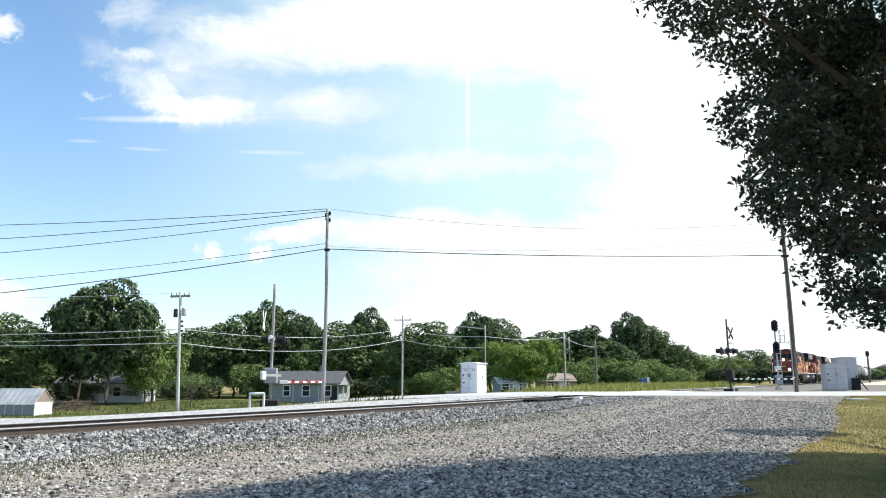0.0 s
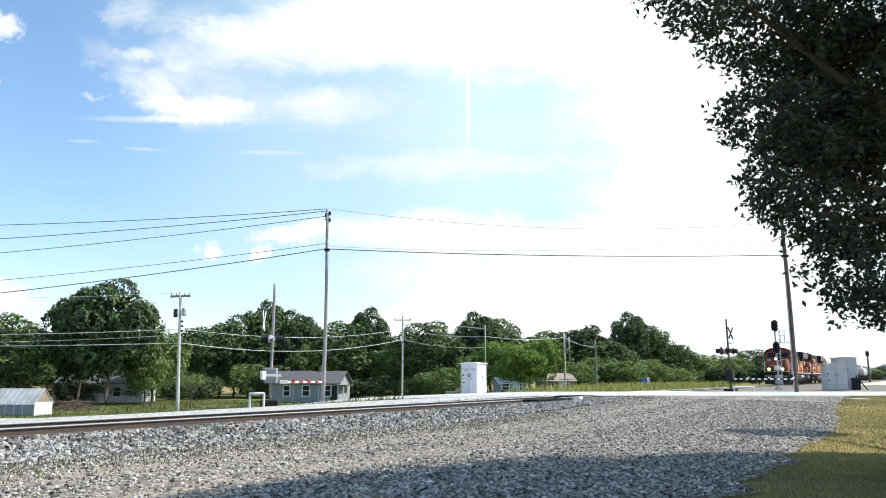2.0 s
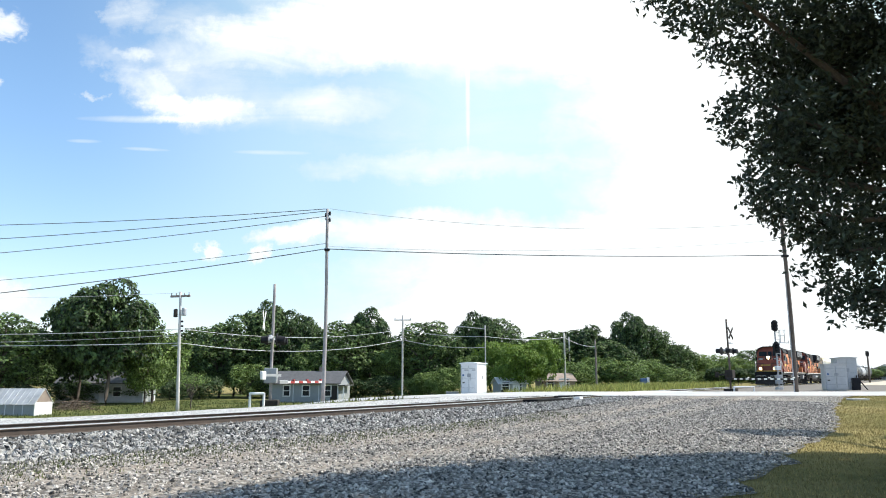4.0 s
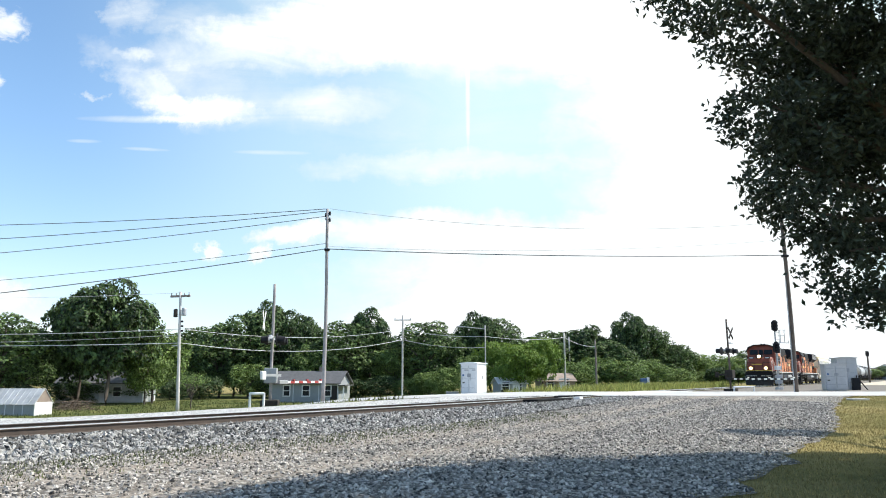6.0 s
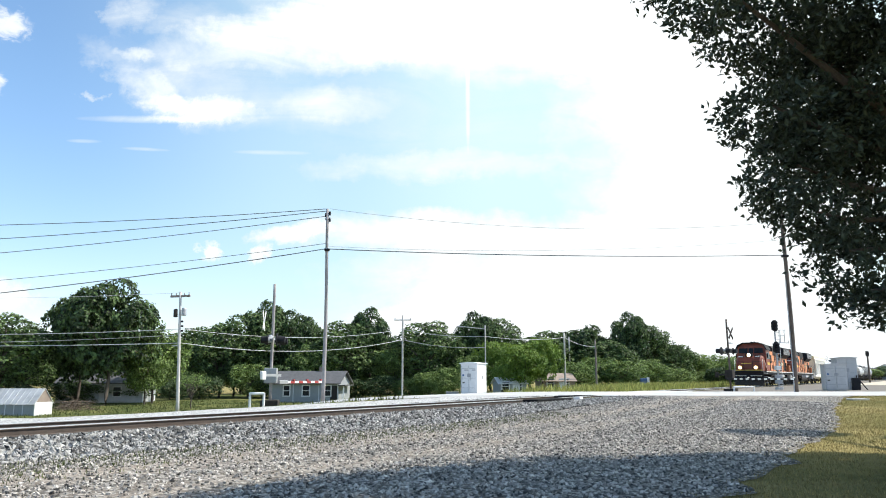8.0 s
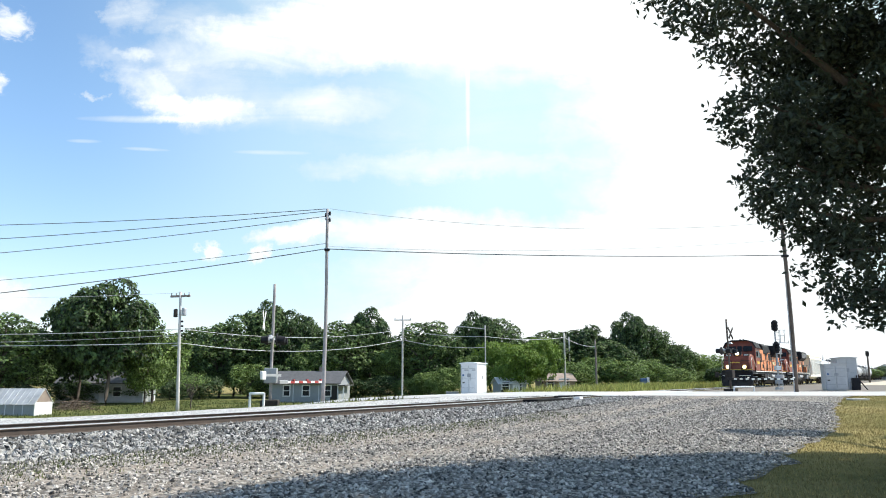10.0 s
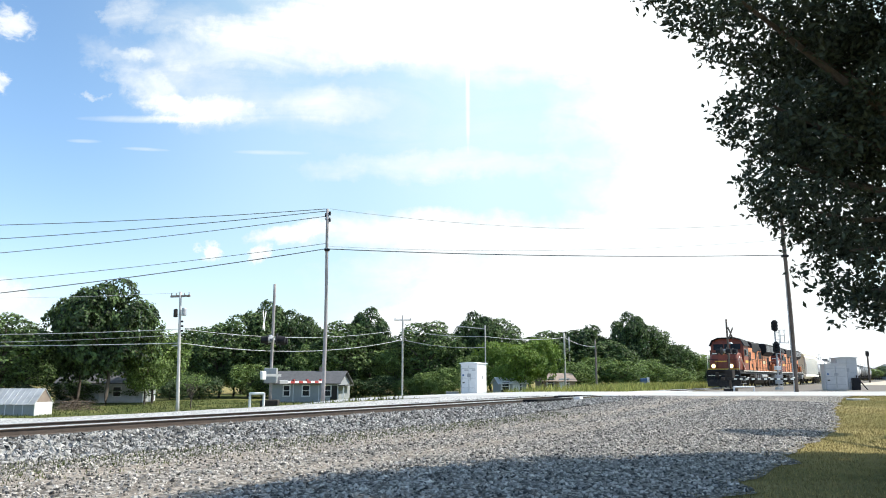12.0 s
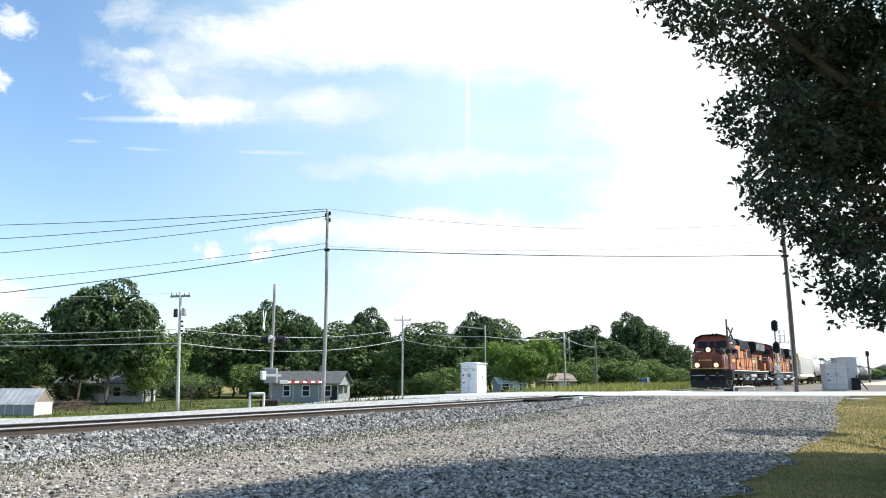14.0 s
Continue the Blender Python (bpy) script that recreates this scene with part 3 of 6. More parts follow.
def service_track():
    """A pale strip of fine gravel along the far side of the ballast."""
    ds = [-7.4, -7.0, -6.2, -5.2, -4.2, -3.4, -2.9]
    zs = [0.06, 0.14, 0.165, 0.175, 0.185, 0.19, 0.16]
    co, faces = [], []
    ss = [-40 + 1.5 * i for i in range(58)]
    for s in ss:
        for k, (d, z) in enumerate(zip(ds, zs)):
            q = T(s, d + (0.25 * noise.noise((s * 0.4, k, 0)) if k in (0, 1, 6) else 0))
            co.append((q.x, q.y, z + 0.012 * noise.noise((q.x, q.y, 2)) + 0.12 * sstep(22, 41, q.y)))
    n = len(ds)
    for i in range(len(ss) - 1):
        for k in range(n - 1):
            faces.append((i * n + k, i * n + k + 1, (i + 1) * n + k + 1, (i + 1) * n + k))
    ob = mesh_part("service_track", arrays_mesh("service_track", co, faces), "pale_gravel", smooth=True)
    tagged(ob, "pale fine gravel strip along the far side of the track", "gravel", kind="structure")


service_track()
meadow = sheet("meadow", spread(-120, 110, 1.5, 1.05, 20), [-90, -70, -55, -45, -38, -32, -27, -23, -19.5, -16.5, -14, -12, -10.2, -8.6, -7.3], ground_z, "meadow", None, 0.02)
tagged(meadow, "rough green meadow on the low ground past the track", "meadow", kind="structure")


# ---- trees ----
def leaves_mesh(name, centres, normals, sizes, seed=0, fold=0.25, slim=0.55):
    """Loose leaf-shaped pieces: a folded lozenge at each centre."""
    rng = np.random.default_rng(seed)
    n = len(centres)
    c = np.asarray(centres, float)
    nr = np.asarray(normals, float) + rng.normal(0, 0.55, (n, 3))
    nr /= np.linalg.norm(nr, axis=1)[:, None] + 1e-9
    r = rng.normal(0, 1, (n, 3))
    a = np.cross(nr, r)
    a /= np.linalg.norm(a, axis=1)[:, None] + 1e-9
    b = np.cross(nr, a)
    s = np.asarray(sizes, float)[:, None]
    v = np.empty((n, 4, 3))
    v[:, 0], v[:, 2] = c - a * s * 0.5, c + a * s * 0.5
    v[:, 1] = c + b * s * 0.5 * slim + nr * s * fold * 0.4
    v[:, 3] = c - b * s * 0.5 * slim + nr * s * fold * 0.4
    f = np.arange(4 * n).reshape(n, 4)
    f = np.concatenate([f[:, [0, 1, 2]], f[:, [0, 2, 3]]])
    return arrays_mesh(name, v.reshape(-1, 3).tolist(), f.tolist())


def limb(bm, a, b, r0, r1, wob=0.2, n=5, seed=0.0, seg=7):
    """A bent tapering limb."""
    a, b = Vector(a), Vector(b)
    pts = []
    for i in range(n + 1):
        f = i / n
        p = a.lerp(b, f)
        k = math.sin(f * math.pi) * wob
        p = p + Vector((noise.noise((seed, f * 3, 1)), noise.noise((seed, f * 3, 5)), noise.noise((seed, f * 3, 9)) + 0.4)) * k
        pts.append(p)
    rings = []
    for i, p in enumerate(pts):
        d = (pts[min(i + 1, n)] - pts[max(i - 1, 0)]).normalized()
        q = d.to_track_quat("Z", "Y")
        r = r0 + (r1 - r0) * i / n
        rings.append([bm.verts.new(p + q @ Vector((r * math.cos(2 * math.pi * k / seg), r * math.sin(2 * math.pi * k / seg), 0))) for k in range(seg)])
    for x, y in zip(rings, rings[1:]):
        for k in range(seg):
            bm.faces.new((x[k], x[(k + 1) % seg], y[(k + 1) % seg], y[k]))
    return pts


def far_tree(height, width, leaf, seed, m, label, dense=1.0, base=0.18):
    """A broad-leaved tree: tapered trunk, limbs, a crown of leaf clumps round lobes of uneven size."""
    rng = np.random.default_rng(seed)
    th = thing("tree", m, label, "tree", "trees of the wood")
    bm = bmesh.new()
    limb(bm, (0, 0, -0.4), (0.2, 0, height * 0.5), 0.035 * height * 0.6, 0.012 * height, 0.3, seed=seed)
    lobes = []
    nl = 34
    low, mid, tall = height * base, height * (0.5 + 0.5 * base), height * (1 - base) * 0.5
    for k in range(nl):
        # billows spread evenly over an uneven dome, a few of them inside it
        up = 1 - 2 * (k + 0.5) / nl
        ang = k * 2.39996 + rng.uniform(-0.35, 0.35)
        v = Vector((math.sqrt(1 - up * up) * math.cos(ang), math.sqrt(1 - up * up) * math.sin(ang), up))
        v = v * (1 + 0.30 * noise.noise(v * 1.4 + Vector((seed, 0, 0)))) * (0.45 if k % 6 == 5 else 0.80)
        r = width * rng.uniform(0.105, 0.185)
        c = Vector((v.x * width * 0.5, v.y * width * 0.5, mid + v.z * tall * (0.76 if v.z > 0 else 0.95)))
        lobes.append((c, r))
        if k % 3 == 0:
            limb(bm, (0, 0, height * 0.25 + 0.3 * max(0, c.z - low) * 0.5), c, 0.012 * height, 0.004 * height, 0.4, 4, seed + k, 5)
    part("trunk", bm, "bark", th, smooth=True)
    cs, ns, sz = [], [], []
    total = int(14500 * dense)
    wts = np.array([r * r for _, r in lobes])
    for (c, r), w in zip(lobes, wts / wts.sum()):
        k = int(total * w)
        v = rng.normal(0, 1, (k, 3))
        v[:, 2] += 0.35
        v /= np.linalg.norm(v, axis=1)[:, None]
        lump = np.array([1 + 0.34 * noise.noise(Vector(q) * 2.6 + c) for q in v])
        rr = r * lump * rng.uniform(0.6, 1.06, k) ** 0.4
        p = np.array(c) + v * rr[:, None] * np.array([1.15, 1.15, 0.80])
        # gaps open the billows to the dark inside
        keep = np.array([noise.noise(Vector(q) * (7.0 / width)) > -0.22 for q in p])
        cs.append(p[keep])
        ns.append((0.8 * v + np.array([0, 0, 0.6]))[keep])
        sz.append((rng.uniform(0.16, 0.42, k) * width / 8.5)[keep])
    me = leaves_mesh("crown", np.concatenate(cs), np.concatenate(ns), np.concatenate(sz), seed, slim=0.75)
    mesh_part("crown", me, leaf, th)
    return th


def stand(x, y, sink=0.0, rz=0.0, scale=1.0, zs=1.0):
    return Matrix.Translation((x, y, ground_z(x, y) - sink)) @ pose(0, 0, 0, 0, 0, rz) @ Matrix.Diagonal((scale, scale, scale * zs, 1))


def woods():
    kinds = [far_tree(12, 11, "leaf_deep", 11, stand(-0.457 * 76, 76, 0.1, 0, 0.81, 1.41), "tall dark-green broad-leaved tree in full leaf", 1.5),
             far_tree(11, 9, "leaf_mid", 23, stand(-0.395 * 84, 84, 0.1, 0, 0.8, 1.0), "green broad-leaved tree in full leaf"),
             far_tree(10, 7.5, "leaf_dark", 37, stand(-0.305 * 108, 108, 0.1, 0, 1.2, 0.98), "dark-green tree with an uneven crown"),
             far_tree(6, 6.5, "leaf_light", 41, stand(0.108 * 90, 90, 0.1, 0, 0.98, 1.16), "bright yellow-green young tree beside the road", 1.0, 0.24),
             far_tree(7, 7, "leaf_mid", 53, stand(-0.26 * 104, 104, 0.1, 0, 0.9, 0.85), "mid-green bushy tree at the wood's edge", 0.8, 0.02),
             # the bush above again, the wood's shade put into a darker leaf colour
             far_tree(7, 7, "leaf_deep", 59, stand(-0.23 * 104, 104, 0.1, 0, 0.9, 0.8), "bush at the wood's edge, shade put into its darker leaves", 0.8, 0.02)]
    # (kind, sideways slope, distance, height scale, width scale)
    rows = [(0, -0.495, 80, 1.02, 0.8), (1, -0.405, 80, 0.86, 0.7), (2, -0.605, 74, 0.92, 1.0),
            (2, -0.655, 82, 0.95, 1.0), (0, -0.72, 80, 0.90, 1.0), (1, -0.465, 92, 0.95, 1.0), (2, -0.575, 92, 0.80, 0.9),
            (2, -0.345, 112, 1.02, 1.2), (1, -0.285, 114, 1.08, 1.2), (2, -0.265, 110, 1.22, 1.1),
            (0, -0.245, 112, 1.20, 0.85), (0, -0.205, 112, 1.08, 0.85), (1, -0.175, 108, 1.00, 1.0), (2, -0.14, 110, 1.08, 1.2),
            (0, -0.10, 114, 1.12, 0.8), (1, -0.065, 110, 0.98, 1.0), (2, -0.02, 108, 1.08, 1.2), (1, 0.015, 114, 1.02, 1.0),
            (0, 0.045, 112, 1.03, 0.8), (2, 0.072, 116, 1.14, 1.1), (2, 0.11, 110, 0.74, 1.1), (2, 0.14, 114, 0.88, 1.1),
            (2, 0.165, 118, 0.90, 1.0), (0, 0.198, 116, 0.82, 0.85), (2, 0.225, 112, 0.72, 1.0), (0, 0.255, 116, 0.99, 0.75),
            (2, 0.285, 118, 0.98, 0.9), (2, 0.318, 116, 0.66, 0.75), (1, 0.345, 128, 0.74, 0.9), (1, 0.37, 140, 0.76, 1.0),
            (1, 0.395, 145, 0.72, 1.0), (2, 0.425, 150, 0.68, 1.0), (1, 0.445, 165, 0.45, 1.0), (2, 0.475, 190, 0.5, 1.0),
            (1, 0.52, 230, 0.62, 1.2), (2, 0.545, 240, 0.6, 1.2), (1, 0.58, 260, 0.55, 1.3), (2, 0.61, 300, 0.6, 1.5),
            # lower bushes before the wood
            (4, 0.045, 100, 1.15, 0.9), (3, 0.135, 92, 1.12, 0.8), (3, 0.07, 101, 1.15, 0.95), (4, 0.095, 103, 1.1, 0.9), (4, 0.005, 98, 0.85, 0.8),
            (4, 0.18, 100, 0.85, 0.9), (4, 0.215, 102, 0.95, 1.0), (4, 0.25, 100, 0.8, 0.95), (4, 0.285, 104, 0.85, 0.9),
            (4, -0.045, 104, 0.6, 0.8), (4, -0.12, 106, 0.6, 0.9), (4, -0.37, 96, 0.6, 0.9),
            (4, -0.33, 100, 0.7, 1.0), (4, -0.19, 106, 0.7, 1.0), (4, -0.085, 106, 0.7, 1.0), (4, -0.42, 88, 0.5, 0.9),
            (0, 0.375, 110, 0.24, 0.42), (0, 0.402, 110, 0.21, 0.42), (0, 0.43, 112, 0.24, 0.42), (0, 0.455, 115, 0.21, 0.42), (4, 0.315, 108, 0.6, 0.9), (4, 0.355, 118, 0.5, 0.9), (4, 0.39, 130, 0.5, 0.9), (4, 0.42, 135, 0.45, 1.0),
            (4, -0.02, 102, 0.75, 0.9), (4, -0.50, 84, 0.6, 0.9), (4, -0.60, 80, 0.6, 1.0), (4, -0.15, 106, 0.65, 1.0), (4, -0.225, 106, 0.7, 1.0)]
    for i, (k, r, y, hs, ws) in enumerate(rows):
        x = r * y
        hs *= 0.93 if k < 3 else 1.0
        m = Matrix.Translation((x, y, ground_z(x, y) - 0.1)) @ pose(0, 0, 0, 0, 0, i * 47) @ Matrix.Diagonal((ws, ws, hs, 1))
        # bushes on the shaded stretch take the darker-coloured copy
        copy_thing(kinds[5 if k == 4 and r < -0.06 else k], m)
    far_tree(3.3, 3.4, "leaf_mid", 61, stand(-0.342 * 70, 70), "slender young tree with a flat leafy top", 0.12, 0.62)
    # a further row closes the view
    for i in range(52):
        r = -0.80 + i * 0.0262
        y = 132 + 10 * noise.noise((i * 0.7, 2, 0)) + max(0, r - 0.33) * 500
        x = r * y
        hs = (0.84 + 0.12 * noise.noise((i * 0.9, 5, 0))) * (1.0 if r < 0.03 else 0.72 if r < 0.31 else 0.5)
        copy_thing(kinds[i % 3], Matrix.Translation((x, y, ground_z(x, y) - 0.3)) @ pose(0, 0, 0, 0, 0, i * 71) @ Matrix.Diagonal((1.15, 1.15, hs, 1)))


woods()


def near_tree():
    """The tree beside the camera, whose boughs hang into view."""
    rng = np.random.default_rng(5)
    base = Vector((11.72, 12.2, 0.0))
    th = thing("shade_tree", Matrix.Translation(base), "large shade tree with dense dark leaves and drooping boughs", "tree")
    bm = bmesh.new()
    limb(bm, (0, 0, -0.3), (-0.3, 0.1, 3.4), 0.42, 0.30, 0.15, 6, 2.0, 12)
    lobes = [  # centre and radii, metres from the trunk's foot
        ((-7.9, -2.7, 6.97), (0.79, 0.84, 0.51)), ((-6.55, -1.6, 7.0), (0.9, 1.0, 0.75)), ((-5.75, -1.2, 7.0), (1.05, 1.2, 1.0)), ((-6.72, -1.8, 5.4), (0.74, 0.8, 0.36)),
        ((-5.0, -0.9, 6.1), (1.35, 1.3, 1.2)), ((-6.38, -1.7, 4.5), (0.68, 0.8, 0.65)), ((-5.3, -0.8, 4.5), (1.1, 1.1, 1.0)), ((-6.1, -1.6, 3.8), (0.48, 0.6, 0.4)),
        ((-5.55, -1.4, 3.25), (0.62, 0.7, 0.5)), ((-5.4, -1.4, 2.62), (0.42, 0.4, 0.32)), ((-4.4, -0.6, 3.2), (1.0, 1.0, 0.75)), ((-5.7, -1.4, 6.1), (0.85, 1.0, 0.75)),
        ((-5.75, -1.2, 5.0), (0.8, 0.9, 0.7)), ((-3.6, -0.6, 5.0), (1.5, 1.5, 1.5)), ((-3.4, -0.4, 7.2), (2.0, 2.0, 1.4)), ((-5.0, -2.3, 8.6), (1.8, 1.5, 1.0)),
        # the unseen crown beside and above the camera, laid out to shade the lot and the boughs
        ((-1.0, -1.9, 6.4), (2.6, 2.6, 2.2)), ((1.6, -1.6, 6.2), (2.8, 2.8, 2.4)), ((-0.6, -4.4, 6.0), (2.4, 2.0, 2.0)), ((-0.5, 0.0, 6.0), (2.6, 2.0, 2.0)), ((-0.5, -1.9, 9.0), (3.4, 3.0, 1.8)),
        ((-3.6, -3.6, 6.8), (1.6, 1.4, 1.3)), ((1.4, -4.0, 5.6), (2.4, 2.2, 1.8)), ((-1.6, -2.4, 6.2), (2.0, 2.0, 1.8)), ((2.8, -2.8, 6.8), (2.2, 2.2, 1.8)),
        # unseen upper lobes shade the boughs, outlying ones cast the lawn's shadow patches
        ((-3.0, -2.8, 10.3), (2.2, 2.0, 1.5)), ((0.4, -1.7, 11.0), (3.2, 2.5, 1.6)), ((2.6, 7.0, 7.0), (1.2, 1.0, 0.8)), ((6.4, 5.6, 6.8), (2.0, 1.3, 1.0)), ((4.5, 1.2, 6.4), (2.4, 2.0, 1.6)),
        # three unseen lobes added towards the camera to hold back sky light
        ((-4.0, -6.5, 8.5), (3.0, 2.6, 1.6)), ((0.0, -7.2, 7.5), (3.0, 2.6, 2.0)), ((-5.5, -4.4, 9.6), (2.4, 2.0, 1.4))]
    boughs = []
    for i, (c, r) in enumerate(lobes):
        cs, ns, sz = [], [], []
        c, r = Vector(c), np.array(r)
        limb(bm, (-0.2, 0.05, 2.4 + 0.03 * i), c, 0.15, 0.02, 0.6, 8, i + 0.5, 7)
        k = int((430 if i in (0, 1, 2, 11) else 600 if i in (4, 13, 14, 15) else 430 if i < 16 else 330) * (r[0] * r[1] * r[2]) ** (2 / 3))
        for _ in range(k):
            v = rng.normal(0, 1, 3)
            v /= np.linalg.norm(v)
            if noise.noise(Vector(v * r) * 1.6 + c * 3) < (-0.12 if i < 16 else -0.4):
                continue
            q = v * r * rng.uniform(0.5, 1.0) ** 0.6 * (1 + 0.30 * noise.noise(Vector(v) * 2.5 + c))
            # a twig with its leaves hanging along it
            dirn = v * np.array([1, 1, 0.4]) + np.array([0, 0, -0.75]) + rng.normal(0, 0.3, 3)
            dirn /= np.linalg.norm(dirn)
            n = rng.integers(7, 13)
            w = rng.uniform(0, 0.34, n)
            cs.append(q + dirn * w[:, None] + rng.normal(0, 0.06, (n, 3)))
            ns.append(rng.normal(0, 1, (n, 3)) + np.array([0, 0, 0.4]))
            sz.append(rng.uniform(0.08, 0.145, n) * (1.0 if i < 16 else 1.7))
        me = leaves_mesh("bough", np.concatenate(cs), np.concatenate(ns), np.concatenate(sz), 6 + i, slim=0.5)
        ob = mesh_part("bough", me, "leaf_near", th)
        ob.location = c
        ob["kind"] = "stuff"
        boughs.append(ob)
    part("trunk", bm, "bark", th, smooth=True)
    return boughs


boughs = near_tree()


# ---- train ----
WHEEL_R = 0.52


def wheelset_mesh(name, r):
    bm = tube((-0.9, 0, 0), (0.9, 0, 0), 0.085, seg=10)
    for sx in (-1, 1):
        w = revolve([(r * 0.3, -0.06), (r * 0.78, -0.02), (r * 0.82, -0.06), (r * 1.045, -0.06), (r * 1.045, -0.035), (r, -0.03), (r * 0.985, 0.065),
                     (r * 0.82, 0.065), (r * 0.76, 0.03), (r * 0.3, 0.06)], "X", 22)
        for v in w.verts:
            v.co.x = sx * (0.7525 + v.co.x)
        # balance holes show that the wheel turns
        for k in range(5):
            a = 2 * math.pi * k / 5
            w = box(-0.03, 0.03, -0.05, 0.05, -0.05, 0.05, 0.0, w, Matrix.Translation((sx * 0.80, r * 0.55 * math.cos(a), r * 0.55 * math.sin(a))))
        join(bm, w)
    me = bpy.data.meshes.new(name)
    bm.to_mesh(me)
    bm.free()
    return me


def truck(parent, y, axles, pitch, frame_mat, wheel_me):
    """A bogie: side frames with boxes and springs, and its wheelsets."""
    span = (axles - 1) * pitch / 2
    bm = bmesh.new()
    r = 0.5
    for sx in (-1, 1):
        out = [(-span - 0.55, 0.75), (-span - 0.35, 0.98), (span + 0.35, 0.98), (span + 0.55, 0.75), (span + 0.3, 0.5)]
        for k in reversed(range(axles)):
            a = -span + k * pitch
            out += [(a + 0.22, 0.42), (a - 0.22, 0.42)]
            if k:
                out += [(a - pitch / 2 + 0.25, 0.66), (a - pitch / 2 - 0.25, 0.66)]
        out += [(-span - 0.3, 0.5)]
        join(bm, prism_x(out, sx * 1.0 - 0.06, sx * 1.0 + 0.06))
        for k in range(axles):
            a = -span + k * pitch
            box(sx * 1.06 - 0.1, sx * 1.06 + 0.1, a - 0.17, a + 0.17, 0.38, 0.72, 0.02, bm)
            if k:
                for o in (-0.2, 0, 0.2):
                    tube((sx * 1.08, a - pitch / 2 + o, 0.68), (sx * 1.08, a - pitch / 2 + o, 0.95), 0.085, None, 8, bm)
        tube((sx * 1.14, -span * 0.6, 0.85), (sx * 1.14, span * 0.6, 0.85), 0.04, None, 6, bm)
    box(-1.0, 1.0, -0.25, 0.25, 0.6, 1.0, 0.03, bm)
    tr = part("truck", bm, frame_mat, parent)
    tr.location = (0, y, 0)
    for k in range(axles):
        w = mesh_part("wheelset", wheel_me, "grime_and_shade", tr)
        w.location = (0, -span + k * pitch, WHEEL_R)
    return tr


def locomotive():
    """A six-axle road diesel with a wide nose, built from its front coupler backwards, along -y."""
    L = 22.6
    th = thing("locomotive", Matrix(), "orange diesel locomotive with black roof and lit headlights", "locomotive", "locomotives of the train")
    part("frame", box(-1.45, 1.45, -L + 0.5, -0.5, 1.30, 1.62, 0.02), "black", th)
    sill = box(-1.53, 1.53, -L + 0.6, -1.9, 1.62, 1.68, 0.01)
    part("walkway", sill, "grime_and_shade", th)
    for sx in (-1, 1):
        part("sill_stripe", box(sx * 1.54 - 0.012, sx * 1.54 + 0.012, -L + 0.7, -2.2, 1.56, 1.63), "cream", th, "thin pale reflective sill stripe")
    # pilot, plough, steps
    pilot = prism([(-1.5, 0.42), (1.5, 0.42), (1.5, 1.55), (-1.5, 1.55)], -0.62, -0.45, 0.02)
    part("pilot", pilot, "black", th)
    plough = bmesh.new()
    vs = [plough.verts.new(v) for v in ((-1.45, -0.35, 0.12), (0, 0.12, 0.12), (1.45, -0.35, 0.12), (-1.45, -0.5, 0.78), (0, -0.28, 0.78), (1.45, -0.5, 0.78),
                                        (-1.45, -0.62, 0.12), (1.45, -0.62, 0.12), (-1.45, -0.62, 0.78), (1.45, -0.62, 0.78))]
    for f in ((0, 1, 4, 3), (1, 2, 5, 4), (3, 4, 5, 9, 8), (0, 6, 7, 2, 1), (0, 3, 8, 6), (2, 7, 9, 5), (6, 8, 9, 7)):
        plough.faces.new([vs[k] for k in f])
    bmesh.ops.recalc_face_normals(plough, faces=plough.faces)
    part("plough", plough, "grime_and_shade", th)
    part("coupler", box(-0.14, 0.14, -0.5, 0.12, 0.72, 1.0, 0.05), "rail_side", th)
    part("anticlimber", box(-1.3, 1.3, -0.6, -0.12, 1.55, 1.70, 0.03), "black", th)
    part("edge_stripe", box(-1.42, 1.42, -0.645, -0.625, 1.70, 1.79), "yellow", th, "yellow stripe across the pilot")
    for sx in (-1, 1):
        for k in range(4):
            part("step", box(sx * 1.5 - 0.22 + (0.02 * sx), sx * 1.5 + 0.05 * sx + 0.05, -1.75, -0.75, 0.38 + 0.33 * k, 0.42 + 0.33 * k), "steel_grey", th)
    # nose: wide, with a sloped face and chamfered corners
    nose = bmesh.new()
    ring = lambda z, w, y0, ch: [(-w, -2.75, z), (-w, y0 - ch, z), (-w + ch, y0, z), (w - ch, y0, z), (w, y0 - ch, z), (w, -2.75, z)]
    lay = [ring(1.68, 1.38, -0.95, 0.22), ring(2.5, 1.38, -1.0, 0.24), ring(3.1, 1.34, -1.25, 0.26), ring(3.32, 1.2, -1.6, 0.22)]
    vv = [[nose.verts.new(p) for p in l] for l in lay]
    for a, b in zip(vv, vv[1:]):
        for k in range(6):
            nose.faces.new((a[k], a[(k + 1) % 6], b[(k + 1) % 6], b[k]))
    nose.faces.new(vv[-1])
    nose.faces.new(vv[0][::-1])
    bmesh.ops.recalc_face_normals(nose, faces=nose.faces)
    bmesh.ops.bevel(nose, geom=nose.edges[:], offset=0.04, segments=2, affect="EDGES")
    n_ob = part("nose", nose, "cab_red_shaded", th)
    part("nose_door", box(-0.95, -0.35, -0.985, -0.965, 1.75, 2.9, 0.0, None, Matrix()), "cab_red_shaded", n_ob)
    part("emblem", box(-0.25, 0.8, -0.985, -0.962, 2.42, 2.52), "yellow", n_ob, "plain yellow emblem bar")
    # cab: upright sides, windscreen raked, arched roof
    cab_out = [(-1.52, 1.66), (-1.52, 4.02), (-1.30, 4.46), (-0.75, 4.70), (0.75, 4.70), (1.30, 4.46), (1.52, 4.02), (1.52, 1.66)]
